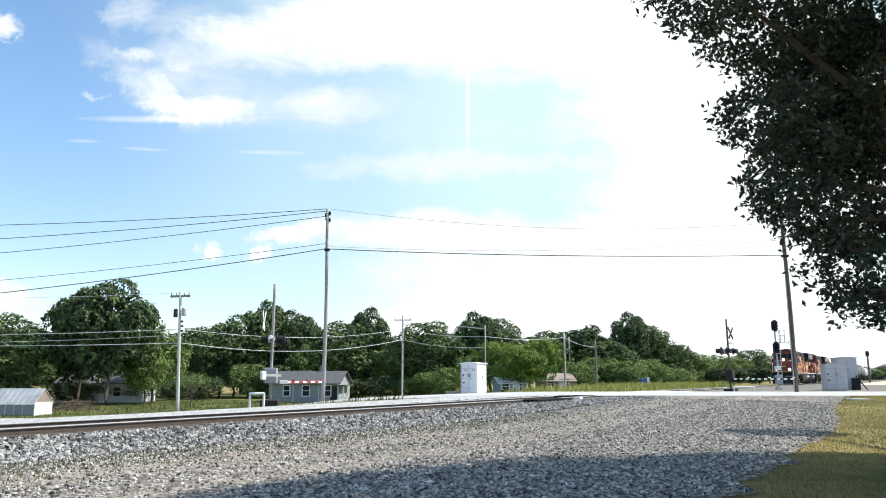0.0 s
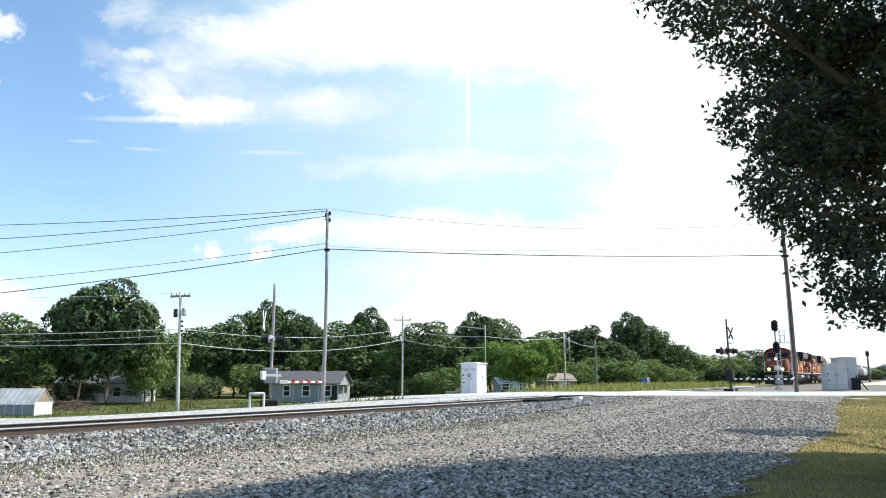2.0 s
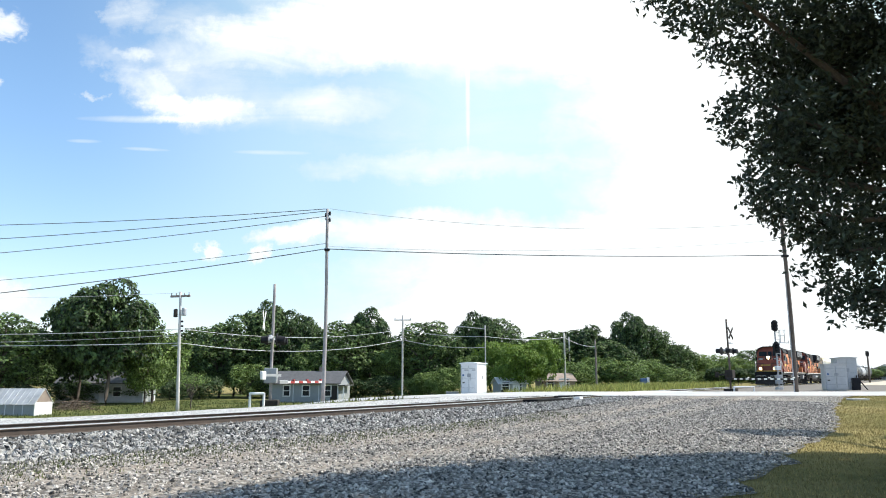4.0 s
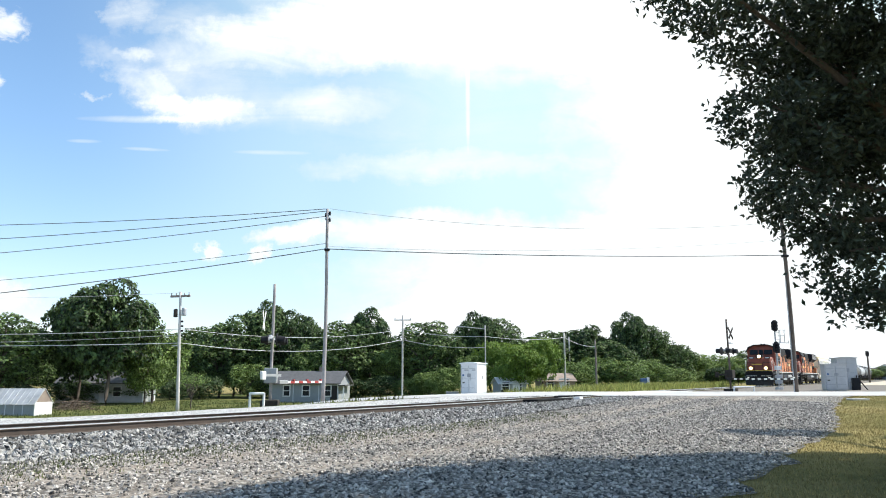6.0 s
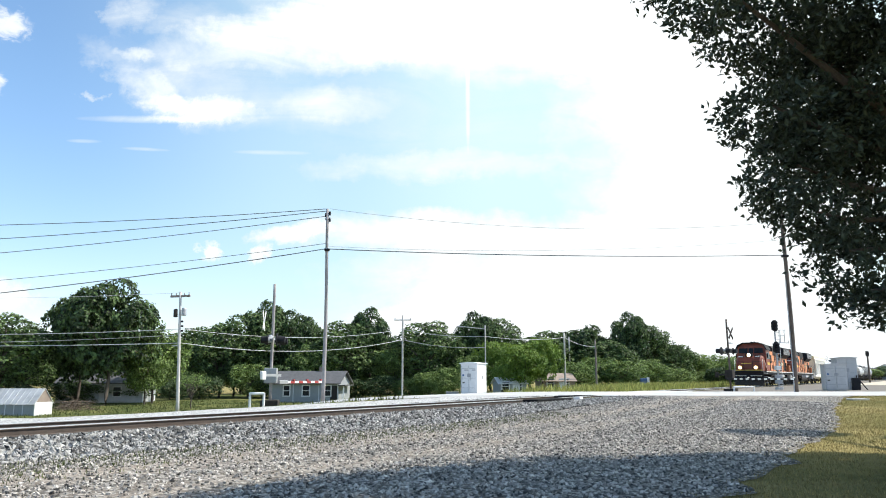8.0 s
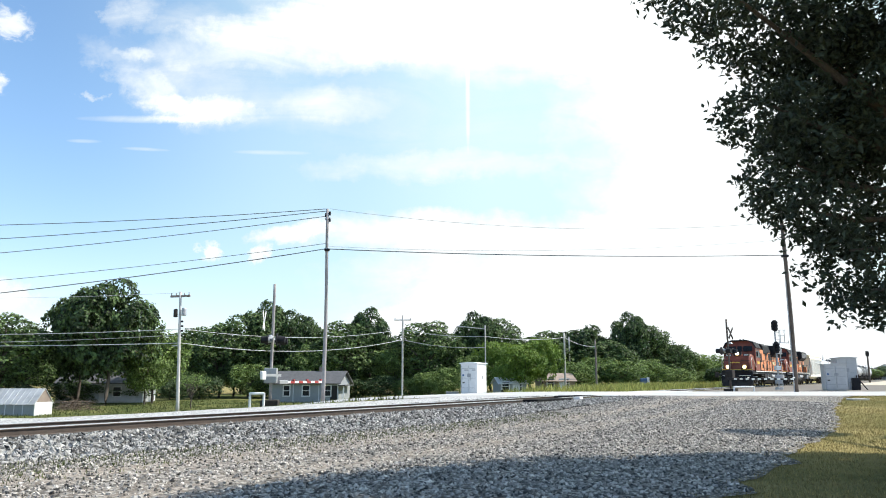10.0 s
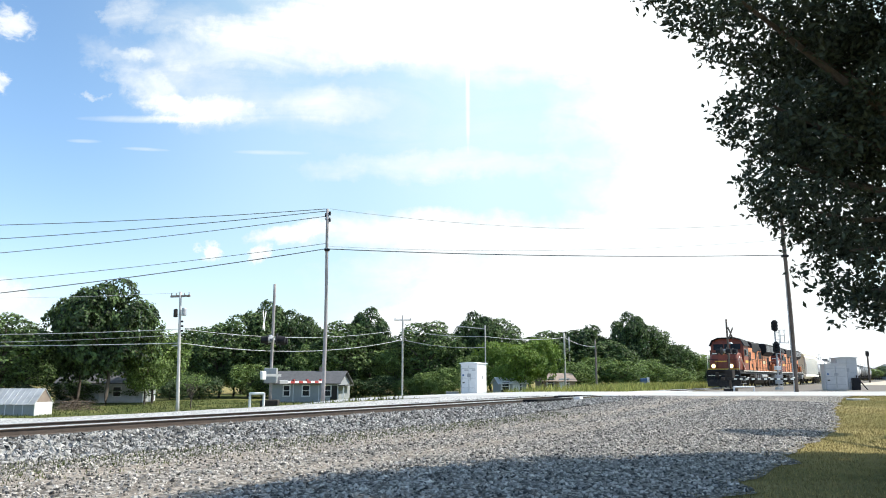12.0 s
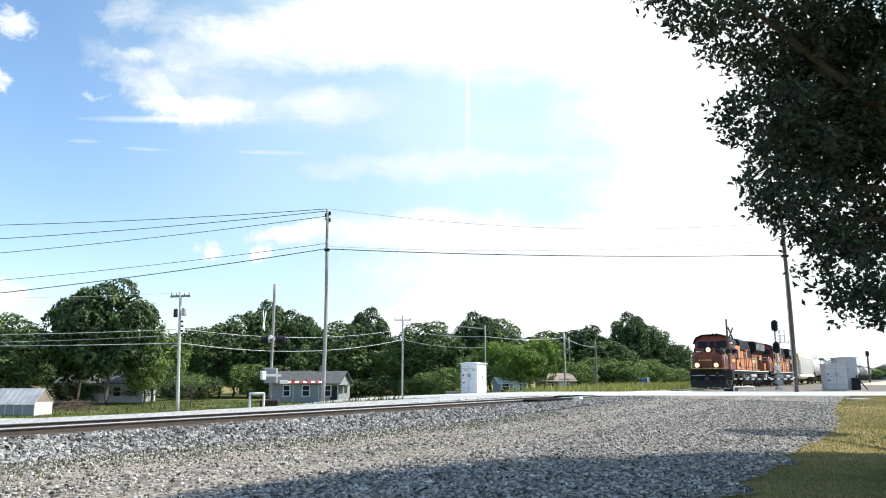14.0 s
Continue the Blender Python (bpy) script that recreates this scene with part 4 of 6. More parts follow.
    cab = prism(cab_out, -5.05, -2.55, 0.03)
    for v in cab.verts:
        if v.co.y > -3 and v.co.z > 3.3:
            v.co.y -= (v.co.z - 3.3) * 0.22
    c_ob = part("cab", cab, "cab_red_shaded", th)
    roof = prism([(-1.66, 3.98), (-1.39, 4.54), (-0.77, 4.80), (0.77, 4.80), (1.39, 4.54), (1.66, 3.98), (1.54, 3.98), (1.31, 4.48), (0.75, 4.72), (-0.75, 4.72), (-1.31, 4.48), (-1.54, 3.98)],
                 -5.2, -2.50, 0.0)
    part("cab_roof", roof, "black", th)
    for x0, x1 in ((-1.24, -0.34), (-0.22, 0.22), (0.34, 1.24)):
        w = box(x0, x1, -0.02, 0.02, 0.0, 0.56, 0.015, None, Matrix.Translation((0, -2.60, 3.62)) @ pose(0, 0, 0, 12.4, 0, 0))
        part("windscreen", w, "pane", c_ob)
    for sx in (-1, 1):
        for y0, y1 in ((-3.75, -2.95), (-4.75, -3.95)):
            part("side_window", box(sx * 1.525 - 0.012, sx * 1.525 + 0.012, y0, y1, 3.0, 3.72, 0.0), "pane", c_ob)
        part("mirror", box(sx * 1.62 - 0.06, sx * 1.62 + 0.06, -2.98, -2.92, 3.1, 3.6, 0.01), "black", c_ob)
    # headlight on the nose top, ditch lights on the pilot
    part("headlight_case", box(-0.36, 0.36, -1.75, -1.2, 3.18, 3.54, 0.04), "black", th)
    part("headlight", revolve([(0.15, 0.0), (0.15, 0.03), (0.07, 0.07)], "Y", 18, Matrix.Translation((0, -1.19, 3.37))), "lamp_head", th, "lit headlight")
    # an added glowing ring draws the lamp's halo
    part("headlight_reflector", revolve([(0.21, 0.0), (0.21, 0.02), (0.14, 0.02)], "Y", 18, Matrix.Translation((0, -1.2, 3.37))), "lamp_halo", th, "glowing ring that stands for the lamp's warm halo")
    # number boards, hoses, grab irons, wipers, vents
    for sx in (-1, 1):
        part("number_board", box(sx * 0.86 - 0.3, sx * 0.86 + 0.3, -1.46, -1.30, 3.12, 3.32, 0.02, None, Matrix()), "black", th)
        part("number_bar", box(sx * 0.86 - 0.22, sx * 0.86 + 0.22, -1.30, -1.285, 3.17, 3.27), "white", th, "plain white number bar")
        for k in range(3):
            x = sx * (0.35 + 0.22 * k)
            part("air_hose", tube((x, -0.42, 1.05), (x + 0.05 * sx, -0.25, 0.5), 0.035, None, 6), "black", th)
        part("cut_lever", tube((sx * 0.2, -0.3, 1.15), (sx * 1.35, -0.38, 1.15), 0.025, None, 6), "cream", th)
        part("front_rail", join(tube((sx * 0.45, -0.5, 1.7), (sx * 0.45, -0.5, 2.65), 0.022, None, 6), tube((sx * 0.45, -0.5, 2.65), (sx * 1.35, -0.5, 2.65), 0.022, None, 6)), "black", th)
        part("wiper", box(sx * 0.8 - 0.02, sx * 0.8 + 0.02, -2.57, -2.55, 3.6, 4.0), "black", th)
        part("cab_number_bar", box(sx * 1.53 - 0.012, sx * 1.53 + 0.012, -4.5, -3.2, 2.35, 2.6), "yellow", th, "plain yellow number bar")
        part("cab_door", box(sx * 1.525 - 0.012, sx * 1.525 + 0.012, -5.0, -4.82, 1.75, 3.6), "black", th)
        part("sand_filler", box(sx * 1.0 - 0.2, sx * 1.0 + 0.2, -0.985, -0.955, 1.85, 2.2, 0.0), "cab_red_shaded", th)
        part("truck_cable", tube((sx * 1.3, -7.0, 1.3), (sx * 1.2, -6.2, 0.8), 0.045, None, 6), "black", th)
        part("battery_box", box(sx * 1.3 - 0.2, sx * 1.3 + 0.2, -8.2, -7.3, 0.75, 1.3, 0.02), "grime_and_shade", th)
        part("filter_box", box(sx * 1.25 - 0.2, sx * 1.25 + 0.2, -21.0, -20.2, 0.8, 1.3, 0.02), "steel_grey", th)
        for k in range(5):
            part("hood_seam", box(sx * 1.0 - 0.014, sx * 1.0 + 0.014, -9.0 - 2.6 * k, -8.94 - 2.6 * k, 1.8, 3.8), "black", th)
        for k in range(6):
            part("radiator_slat", box(sx * 1.525 - 0.015, sx * 1.525 + 0.015, -20.2, -15.4, 3.80 + 0.11 * k, 3.85 + 0.11 * k), "steel_grey", th)
    for sx in (-1, 1):
        # the same halo ring added round each ditch light
        part("ditch_reflector", revolve([(0.21, 0.0), (0.21, 0.02), (0.15, 0.02)], "Y", 16, Matrix.Translation((sx * 0.80, -0.285, 2.02))), "lamp_halo", th, "glowing ring that stands for the lamp's warm halo")
        part("ditch_light_case", box(sx * 0.80 - 0.16, sx * 0.80 + 0.16, -0.70, -0.28, 1.86, 2.18, 0.04), "black", th)
        part("ditch_light", revolve([(0.155, 0.0), (0.155, 0.03), (0.07, 0.06)], "Y", 16, Matrix.Translation((sx * 0.80, -0.285, 2.02))), "lamp_warm", th, "lit ditch light")
    # long hood
    part("hood", box(-0.98, 0.98, -20.9, -5.0, 1.66, 4.02, 0.04), "orange", th)
    part("hood_roof", prism([(-1.0, 4.0), (-0.85, 4.30), (-0.4, 4.42), (0.4, 4.42), (0.85, 4.30), (1.0, 4.0)], -20.9, -5.0, 0.02), "black", th)
    part("equipment_cabin", box(-1.42, 1.42, -7.6, -5.3, 1.70, 3.9, 0.04), "orange", th)
    part("brake_hatch", prism([(-1.40, 3.55), (-1.40, 4.35), (-1.1, 4.62), (1.1, 4.62), (1.40, 4.35), (1.40, 3.55)], -10.4, -7.7, 0.04), "black", th)
    part("intake", box(-1.2, 1.2, -12.9, -10.9, 3.75, 4.50, 0.05), "black", th)
    part("radiator", prism([(-1.05, 3.35), (-1.52, 3.75), (-1.52, 4.50), (-1.3, 4.66), (1.3, 4.66), (1.52, 4.50), (1.52, 3.75), (1.05, 3.35)], -20.4, -15.2, 0.04), "black", th)
    for k in range(3):
        part("fan", revolve([(0.62, 0.0), (0.62, 0.10), (0.1, 0.12)], "Z", 20, Matrix.Translation((0, -16.3 - 1.5 * k, 4.64))), "grime_and_shade", th)
    for k in range(2):
        part("brake_fan", revolve([(0.55, 0.0), (0.55, 0.10), (0.1, 0.12)], "Z", 20, Matrix.Translation((0, -8.4 - 1.25 * k, 4.60))), "grime_and_shade", th)
    part("exhaust_stack", box(-0.35, 0.35, -14.4, -13.4, 4.35, 4.62, 0.05), "grime_and_shade", th)
    part("rear_end", prism([(-0.98, 1.66), (-0.98, 3.5), (-0.6, 4.1), (0.6, 4.1), (0.98, 3.5), (0.98, 1.66)], -21.3, -20.85, 0.03), "orange", th)
    door = bpy.data.meshes.new("hood_door")
    b = box(-0.012, 0.012, -0.40, 0.40, 0.0, 1.55, 0.008)
    b.to_mesh(door)
    b.free()
    for sx in (-1, 1):
        for k in range(14):
            d = mesh_part("hood_door", door, "orange", th)
            d.location = (sx * 0.99, -8.5 - 0.86 * k, 1.95)
        part("vent_panel", box(sx * 1.43 - 0.01, sx * 1.43 + 0.01, -6.6, -5.8, 2.6, 3.5), "black", th)
        part("vent_panel", box(sx * 1.43 - 0.01, sx * 1.43 + 0.01, -7.3, -6.8, 1.95, 2.35), "black", th)
        for y0, y1, z0, z1 in ((-8.9, -8.35, 1.75, 3.3), (-11.9, -11.2, 2.9, 3.75), (-12.6, -12.2, 1.75, 3.6), (-15.6, -15.25, 1.75, 3.4), (-19.6, -18.4, 1.8, 3.2)):
            part("louvre", box(sx * 1.0 - 0.016, sx * 1.0 + 0.016, y0, y1, z0, z1), "black", th, "dark louvred opening")
        part("sand_box", box(sx * 1.2 - 0.22, sx * 1.2 + 0.22, -20.8, -20.0, 1.7, 2.5, 0.03), "orange", th)
        part("hand_brake", box(sx * 1.06 - 0.05, sx * 1.06 + 0.05, -20.0, -19.6, 2.3, 2.8, 0.02), "black", th)
        part("lifting_lug", box(sx * 0.99 - 0.05, sx * 0.99 + 0.05, -13.2, -12.95, 3.7, 4.1, 0.02), "orange", th)
        for k in range(6):
            part("brake_pipe", tube((sx * 1.44, -8.6 - 1.1 * k, 0.95), (sx * 1.44, -8.6 - 1.1 * k, 1.35), 0.035, None, 6), "steel_grey", th)
        part("side_vent", box(sx * 0.995 - 0.012, sx * 0.995 + 0.012, -15.0, -13.2, 2.9, 3.7), "black", th)
        # plain bars where the owner's name stands
        part("name_bar", box(sx * 1.005 - 0.012, sx * 1.005 + 0.012, -17.6, -15.6, 2.45, 2.8), "cream_roof", th, "plain yellow name bar")
        part("hood_stripe", box(sx * 1.0 - 0.012, sx * 1.0 + 0.012, -20.8, -5.1, 3.82, 3.98), "black", th)
        # walkway railing
        rail = tube((sx * 1.48, -5.3, 2.75), (sx * 1.48, -21.9, 2.75), 0.025, None, 6)
        part("handrail", rail, "grime_and_shade", th)
        for k in range(10):
            y = -5.4 - 1.82 * k
            part("stanchion", tube((sx * 1.48, y, 1.66), (sx * 1.48, y, 2.76), 0.022, None, 6), "grime_and_shade", th)
        part("grab_rail", join(tube((sx * 1.42, -0.72, 0.5), (sx * 1.42, -0.72, 2.7), 0.025, None, 6), tube((sx * 1.42, -0.72, 2.7), (sx * 1.42, -1.1, 2.95), 0.025, None, 6)), "cream", th)
        # slanting white handrail behind the cab steps
        part("stair_rail", tube((sx * 1.5, -1.25, 2.85), (sx * 1.5, -3.0, 1.75), 0.03, None, 6), "cream", th)
        part("air_tank", revolve([(0.05, -15.2), (0.19, -15.1), (0.19, -12.3), (0.05, -12.2)], "Y", 14, Matrix.Translation((sx * 1.3, 0, 1.12))), "silver_paint", th, "silver air reservoir")
        part("pipe_bundle", join(tube((sx * 1.4, -5.6, 1.18), (sx * 1.4, -8.2, 1.18), 0.06, None, 8), tube((sx * 1.38, -5.4, 0.98), (sx * 1.38, -8.2, 0.98), 0.05, None, 8)), "grime_and_shade", th)
    part("fuel_tank", prism([(-1.42, 0.70), (-1.42, 1.22), (-1.25, 1.3), (1.25, 1.3), (1.42, 1.22), (1.42, 0.70), (1.15, 0.36), (-1.15, 0.36)], -14.0, -8.3, 0.05), "grime_and_shade", th)
    part("horn", join(tube((-0.2, -4.4, 4.85), (-0.2, -3.9, 4.85), 0.05, 0.11, 10), tube((0.1, -4.4, 4.85), (0.1, -3.8, 4.85), 0.05, 0.11, 10, box(-0.3, 0.2, -4.4, -4.3, 4.64, 4.85))), "black", th)
    part("roof_aerial", revolve([(0.18, 0.0), (0.2, 0.08), (0.1, 0.16)], "Z", 12, Matrix.Translation((0.5, -4.5, 4.69))), "white", th)
    part("rear_coupler", box(-0.14, 0.14, -L - 0.05, -L + 0.5, 0.72, 1.0, 0.05), "rail_side", th)
    wm = wheelset_mesh("wheelset", WHEEL_R)
    truck(th, -4.55, 3, 1.95, "grime_and_shade", wm)
    truck(th, -18.05, 3, 1.95, "grime_and_shade", wm)
    return th, L


def hopper_car(wm):
    L = 18.0
    th = thing("hopper_car", Matrix(), "cream covered hopper car with ribbed sides", "rail car", "cars of the train")
    out = [(-1.55, 1.45), (-1.58, 3.9), (-1.3, 4.35), (-0.5, 4.55), (0.5, 4.55), (1.3, 4.35), (1.58, 3.9), (1.55, 1.45), (0.6, 0.75), (-0.6, 0.75)]
    body = prism(out, -16.9, -1.1, 0.03)
    for v in body.verts:
        if v.co.z < 2.0:
            v.co.y = -9 + (v.co.y + 9) * 0.74
    part("body", body, "cream", th)
    part("roof_band", prism([(-1.60, 3.82), (-1.32, 4.38), (-0.5, 4.59), (0.5, 4.59), (1.32, 4.38), (1.60, 3.82), (1.5, 3.8), (0, 4.2), (-1.5, 3.8)], -17.0, -1.0), "cream_roof", th)
    for sx in (-1, 1):
        for k in range(19):
            y = -2.0 - 0.78 * k
            part("rib", box(sx * 1.585 - 0.05, sx * 1.585 + 0.05, y - 0.045, y + 0.045, 1.5, 3.8, 0.01), "cream", th)
        part("side_sill", box(sx * 1.5 - 0.06, sx * 1.5 + 0.06, -17.2, -0.8, 1.10, 1.40, 0.02), "cream", th)
        for y in (-1.0, -16.7):
            part("ladder", join(tube((sx * 1.45, y, 1.2), (sx * 1.45, y, 4.3), 0.025, None, 6), tube((sx * 1.45, y - 0.4, 1.2), (sx * 1.45, y - 0.4, 4.3), 0.025, None, 6)), "steel_grey", th)
        for y in (-1.9, -16.1):
            part("slope_sheet", tube((sx * 1.3, y, 1.4), (sx * 1.3, y + (1.0 if y > -9 else -1.0), 1.3), 0.06, None, 6), "cream", th)
    part("roof_walk", box(-0.35, 0.35, -16.9, -1.1, 4.62, 4.66), "steel_grey", th)
    for k in range(3):
        part("hatch_outlet", prism([(-0.9, 1.2), (0.9, 1.2), (0.45, 0.45), (-0.45, 0.45)], -6.3 - 4.0 * k, -3.7 - 4.0 * k, 0.03), "grime_and_shade", th)
    part("centre_sill", box(-0.3, 0.3, -L, 0.0, 0.78, 1.05, 0.03), "grime_and_shade", th)
    for y in (-2.0, -16.0):
        truck(th, y, 2, 1.8, "grime_and_shade", wm)
    return th, L


def tank_car(wm, paint, label):
    L = 17.6
    th = thing("tank_car", Matrix(), label, "rail car", "cars of the train")
    prof = [(0.05, -16.7), (0.8, -16.6), (1.25, -16.35), (1.48, -15.9), (1.5, -15.5)]
    prof += [(r, -17.6 - h) for r, h in reversed(prof)]
    part("tank", revolve(prof, "Y", 28, Matrix.Translation((0, 0, 2.72))), paint, th, smooth=True)
    for k in range(6):
        y = -3.0 - 2.32 * k
        part("band", revolve([(1.49, y), (1.525, y), (1.525, y + 0.09), (1.49, y + 0.09)], "Y", 28, Matrix.Translation((0, 0, 2.72))), paint, th)
    part("dome", revolve([(0.5, 4.1), (0.5, 4.55), (0.4, 4.62)], "Z", 18, Matrix.Translation((0, -8.8, 0))), paint, th)
    part("platform", box(-0.9, 0.9, -10.0, -7.6, 4.22, 4.26), "steel_grey", th)
    for sx in (-1, 1):
        part("dome_rail", join(tube((sx * 0.9, -10, 4.95), (sx * 0.9, -7.6, 4.95), 0.025, None, 6),
                               tube((sx * 0.9, -10, 4.2), (sx * 0.9, -10, 4.95), 0.025, None, 6, tube((sx * 0.9, -7.6, 4.2), (sx * 0.9, -7.6, 4.95), 0.025, None, 6))), "steel_grey", th)
        part("ladder", join(tube((sx * 1.56, -8.6, 1.1), (sx * 1.56, -8.6, 4.2), 0.025, None, 6), tube((sx * 1.56, -9.0, 1.1), (sx * 1.56, -9.0, 4.2), 0.025, None, 6)), "steel_grey", th)
    for y in (-2.3, -15.3):
        part("saddle", prism([(-1.4, 1.05), (1.4, 1.05), (1.3, 1.9), (0.7, 1.45), (-0.7, 1.45), (-1.3, 1.9)], y - 0.35, y + 0.35), "grime_and_shade", th)
        truck(th, y, 2, 1.8, "grime_and_shade", wm)
    part("stub_sill", box(-0.3, 0.3, -L, 0, 0.78, 1.05, 0.03), "grime_and_shade", th)
    return th, L


def build_train():
    cars = []
    loco, L = locomotive()
    wm = wheelset_mesh("car_wheelset", 0.46)
    hop, LH = hopper_car(wm)
    dark, LT = tank_car(wm, "tank_dark", "black tank car with a ribbed barrel")
    pale, LT = tank_car(wm, "tank_grey", "pale grey tank car with a ribbed barrel")
    at = 0.0
    cars.append((loco, at))
    at += L + 0.3
    second = copy_thing(loco, Matrix())
    for ob in second.children:
        if ob.name.startswith(("headlight", "ditch_")) and "case" not in ob.name:
            ob.data = ob.data.copy()
            ob.data.materials[0] = M["steel_grey"]
            ob["label"] = "unlit lamp"
    second["label"] = "second orange diesel locomotive coupled behind the leader"
    cars.append((second, at))
    at += L + 0.3
    cars.append((hop, at))
    at += LH + 0.3
    order = [pale] + [dark if k % 3 != 1 else pale for k in range(20)]
    used = set()
    for src in order:
        ob = src if src not in used else copy_thing(src, Matrix())
        used.add(src)
        cars.append((ob, at))
        at += LT + 0.3
    return cars


train = build_train()


# ---- poles and wires ----
def wire(points, r, material, sag, parent=None, name="wire"):
    """A hanging wire between two or more holds."""
    cu = bpy.data.curves.new(name, "CURVE")
    cu.dimensions, cu.bevel_depth, cu.bevel_resolution = "3D", r, 1
    sp = cu.splines.new("POLY")
    pts = []
    for (a, b) in zip(points, points[1:]):
        a, b = Vector(a), Vector(b)
        for i in range(17):
            f = i / 16
            p = a.lerp(b, f)
            p.z -= 4 * sag * f * (1 - f)
            pts.append(p)
    sp.points.add(len(pts) - 1)
    for q, p in zip(sp.points, pts):
        q.co = (*p, 1)
    cu.materials.append(M[material])
    ob = new(name, cu)
    return tagged(ob, "thin overhead utility wire between poles", "cable", "overhead wires")


def post(x, y, z, height, r0, r1, wood, label, name="utility_pole", bend=0.0):
    th = thing(name, Matrix.Translation((x, y, z)), label, "utility pole")
    part("shaft", pole_mesh(height, r0, r1, bend, seed=x), wood, th, smooth=True)
    return th


def utility_poles():
    # the tall pole beside the crossing
    ax, ay, az = -7.66, 47.0, -0.02
    a = post(ax, ay, az - 0.3, 12.75, 0.135, 0.09, "wood_pale", "tall weathered grey-brown wooden utility pole beside the road", bend=0.05)
    for sx, z in ((0.13, 12.42), (-0.13, 12.3), (0.13, 11.98)):
        part("insulator", revolve([(0.03, 0), (0.075, 0.03), (0.06, 0.10), (0.085, 0.14), (0.05, 0.26), (0.02, 0.3)], "Z", 10, Matrix.Translation((sx, 0, z - 0.12))), "black", a)
    part("bracket", box(-0.2, 0.2, -0.05, 0.05, 12.02, 12.12, 0.02), "steel_grey", a)
    part("clamp", box(-0.16, 0.16, -0.16, 0.16, 9.9, 10.05, 0.03), "black", a)
    # its neighbour by the lawn, leaning among the boughs
    bx, by = 0.4795 * 50.5, 50.5
    b = post(bx, by, 0.1, 13.6, 0.155, 0.115, "wood_dark", "tall dark wooden utility pole beside the road", bend=0.06)
    part("clamp", box(-0.2, 0.2, -0.2, 0.2, 9.65, 9.8, 0.03), "black", b)
    part("conduit", tube((-0.19, -0.16, 0), (-0.15, -0.12, 8.0), 0.035, None, 6), "steel_grey", b)
    A, B = Vector((ax, ay, az)), Vector((bx, by, 0.1))
    wire([A + Vector((0, 0, 9.74)), B + Vector((0, 0, 9.80))], 0.03, "wire", 0.25)
    wire([A + Vector((0.13, 0, 12.45)), B + Vector((0, 0, 12.2))], 0.010, "wire", 0.9)
    wire([A + Vector((0.16, 0, 9.9)), B + Vector((0, 0, 10.9))], 0.008, "wire", 0.5)
    left = (-38.0, 45.0)
    for z0, z1, r in ((12.45, 10.75, 0.024), (12.3, 9.5, 0.024), (11.95, 8.3, 0.022), (10.1, 6.55, 0.018), (9.74, 5.5, 0.030)):
        wire([A + Vector((-0.12, 0, z0)), Vector((*left, z1))], r, "wire", 0.28)
    post(left[0], left[1], -0.6, 12.0, 0.17, 0.12, "wood", "weathered wooden utility pole beside the road")
    # transformer pole beyond the track
    cx, cy = -0.3585 * 62, 62.0
    cz = ground_z(cx, cy)
    c = post(cx, cy, cz - 0.2, 10.4, 0.15, 0.10, "wood_grey", "pale grey wooden pole carrying a crossarm and transformer")
    c.matrix_basis = c.matrix_basis @ pose(0, 0, 0, 0, -2.2, 0)     # it leans
    part("crossarm", box(-0.85, 0.85, -0.07, 0.07, 9.92, 10.1, 0.015), "wood", c)
    for x in (-0.75, -0.35, 0.35, 0.75):
        part("insulator", revolve([(0.03, 0), (0.07, 0.05), (0.04, 0.14), (0.06, 0.2), (0.02, 0.24)], "Z", 8, Matrix.Translation((x, 0, 10.08))), "steel_grey", c)
    part("transformer", revolve([(0.1, 0), (0.17, 0.03), (0.17, 0.62), (0.14, 0.70), (0.05, 0.73)], "Z", 14, Matrix.Translation((-0.34, -0.1, 8.2))), "grime_and_shade", c)
    part("transformer", revolve([(0.1, 0), (0.2, 0.03), (0.2, 0.58), (0.16, 0.66), (0.05, 0.7)], "Z", 14, Matrix.Translation((0.38, -0.1, 8.3))), "steel_grey", c)
    for z in (7.75, 7.35, 6.95):
        part("spool", box(0.1, 0.3, -0.07, 0.07, z, z + 0.16, 0.02), "black", c)
    part("stay_arm", box(-0.6, 0.0, -0.04, 0.04, 5.75, 5.83), "wood_grey", c)
    # pole on the far side of the road and others along the street
    poles = {}
    for key, r, y, top, rad, wood, lab in (("d", -0.0555, 84.0, 559, 0.12, "wood_grey", "grey wooden street pole with a short crossarm"),
                                           ("e", 0.058, 80.0, 577, 0.075, "wood_grey", "slender grey street-light pole"),
                                           ("f", 0.1665, 92.0, 590, 0.13, "wood_grey", "weathered grey wooden pole among bushes"),
                                           ("g", 0.209, 96.0, 604, 0.14, "wood", "dark wooden pole among bushes"),
                                           ("h", 0.173, 112.0, 598, 0.13, "wood_grey", "far grey wooden pole before the wood"),
                                           ("l", 0.581, 150.0, 622, 0.2, "wood_dark", "far dark wooden pole beyond the siding")):
        x = r * y
        z = ground_z(x, y)
        h = 1.35 + (669 - top) / 1298 * y - z
        poles[key] = (Vector((x, y, z)), h, post(x, y, z - 0.2, h + 0.2, rad, rad * 0.75, wood, lab))
    dp, dh, d = poles["d"]
    part("crossarm", box(-1.0, 1.0, -0.05, 0.05, dh - 0.4, dh - 0.28, 0.015), "wood_grey", d)
    for x in (-0.9, 0.9):
        part("insulator", revolve([(0.03, 0), (0.07, 0.05), (0.03, 0.2)], "Z", 8, Matrix.Translation((x, 0, dh - 0.28))), "steel_grey", d)
    ep, eh, e = poles["e"]
    arm = bmesh.new()
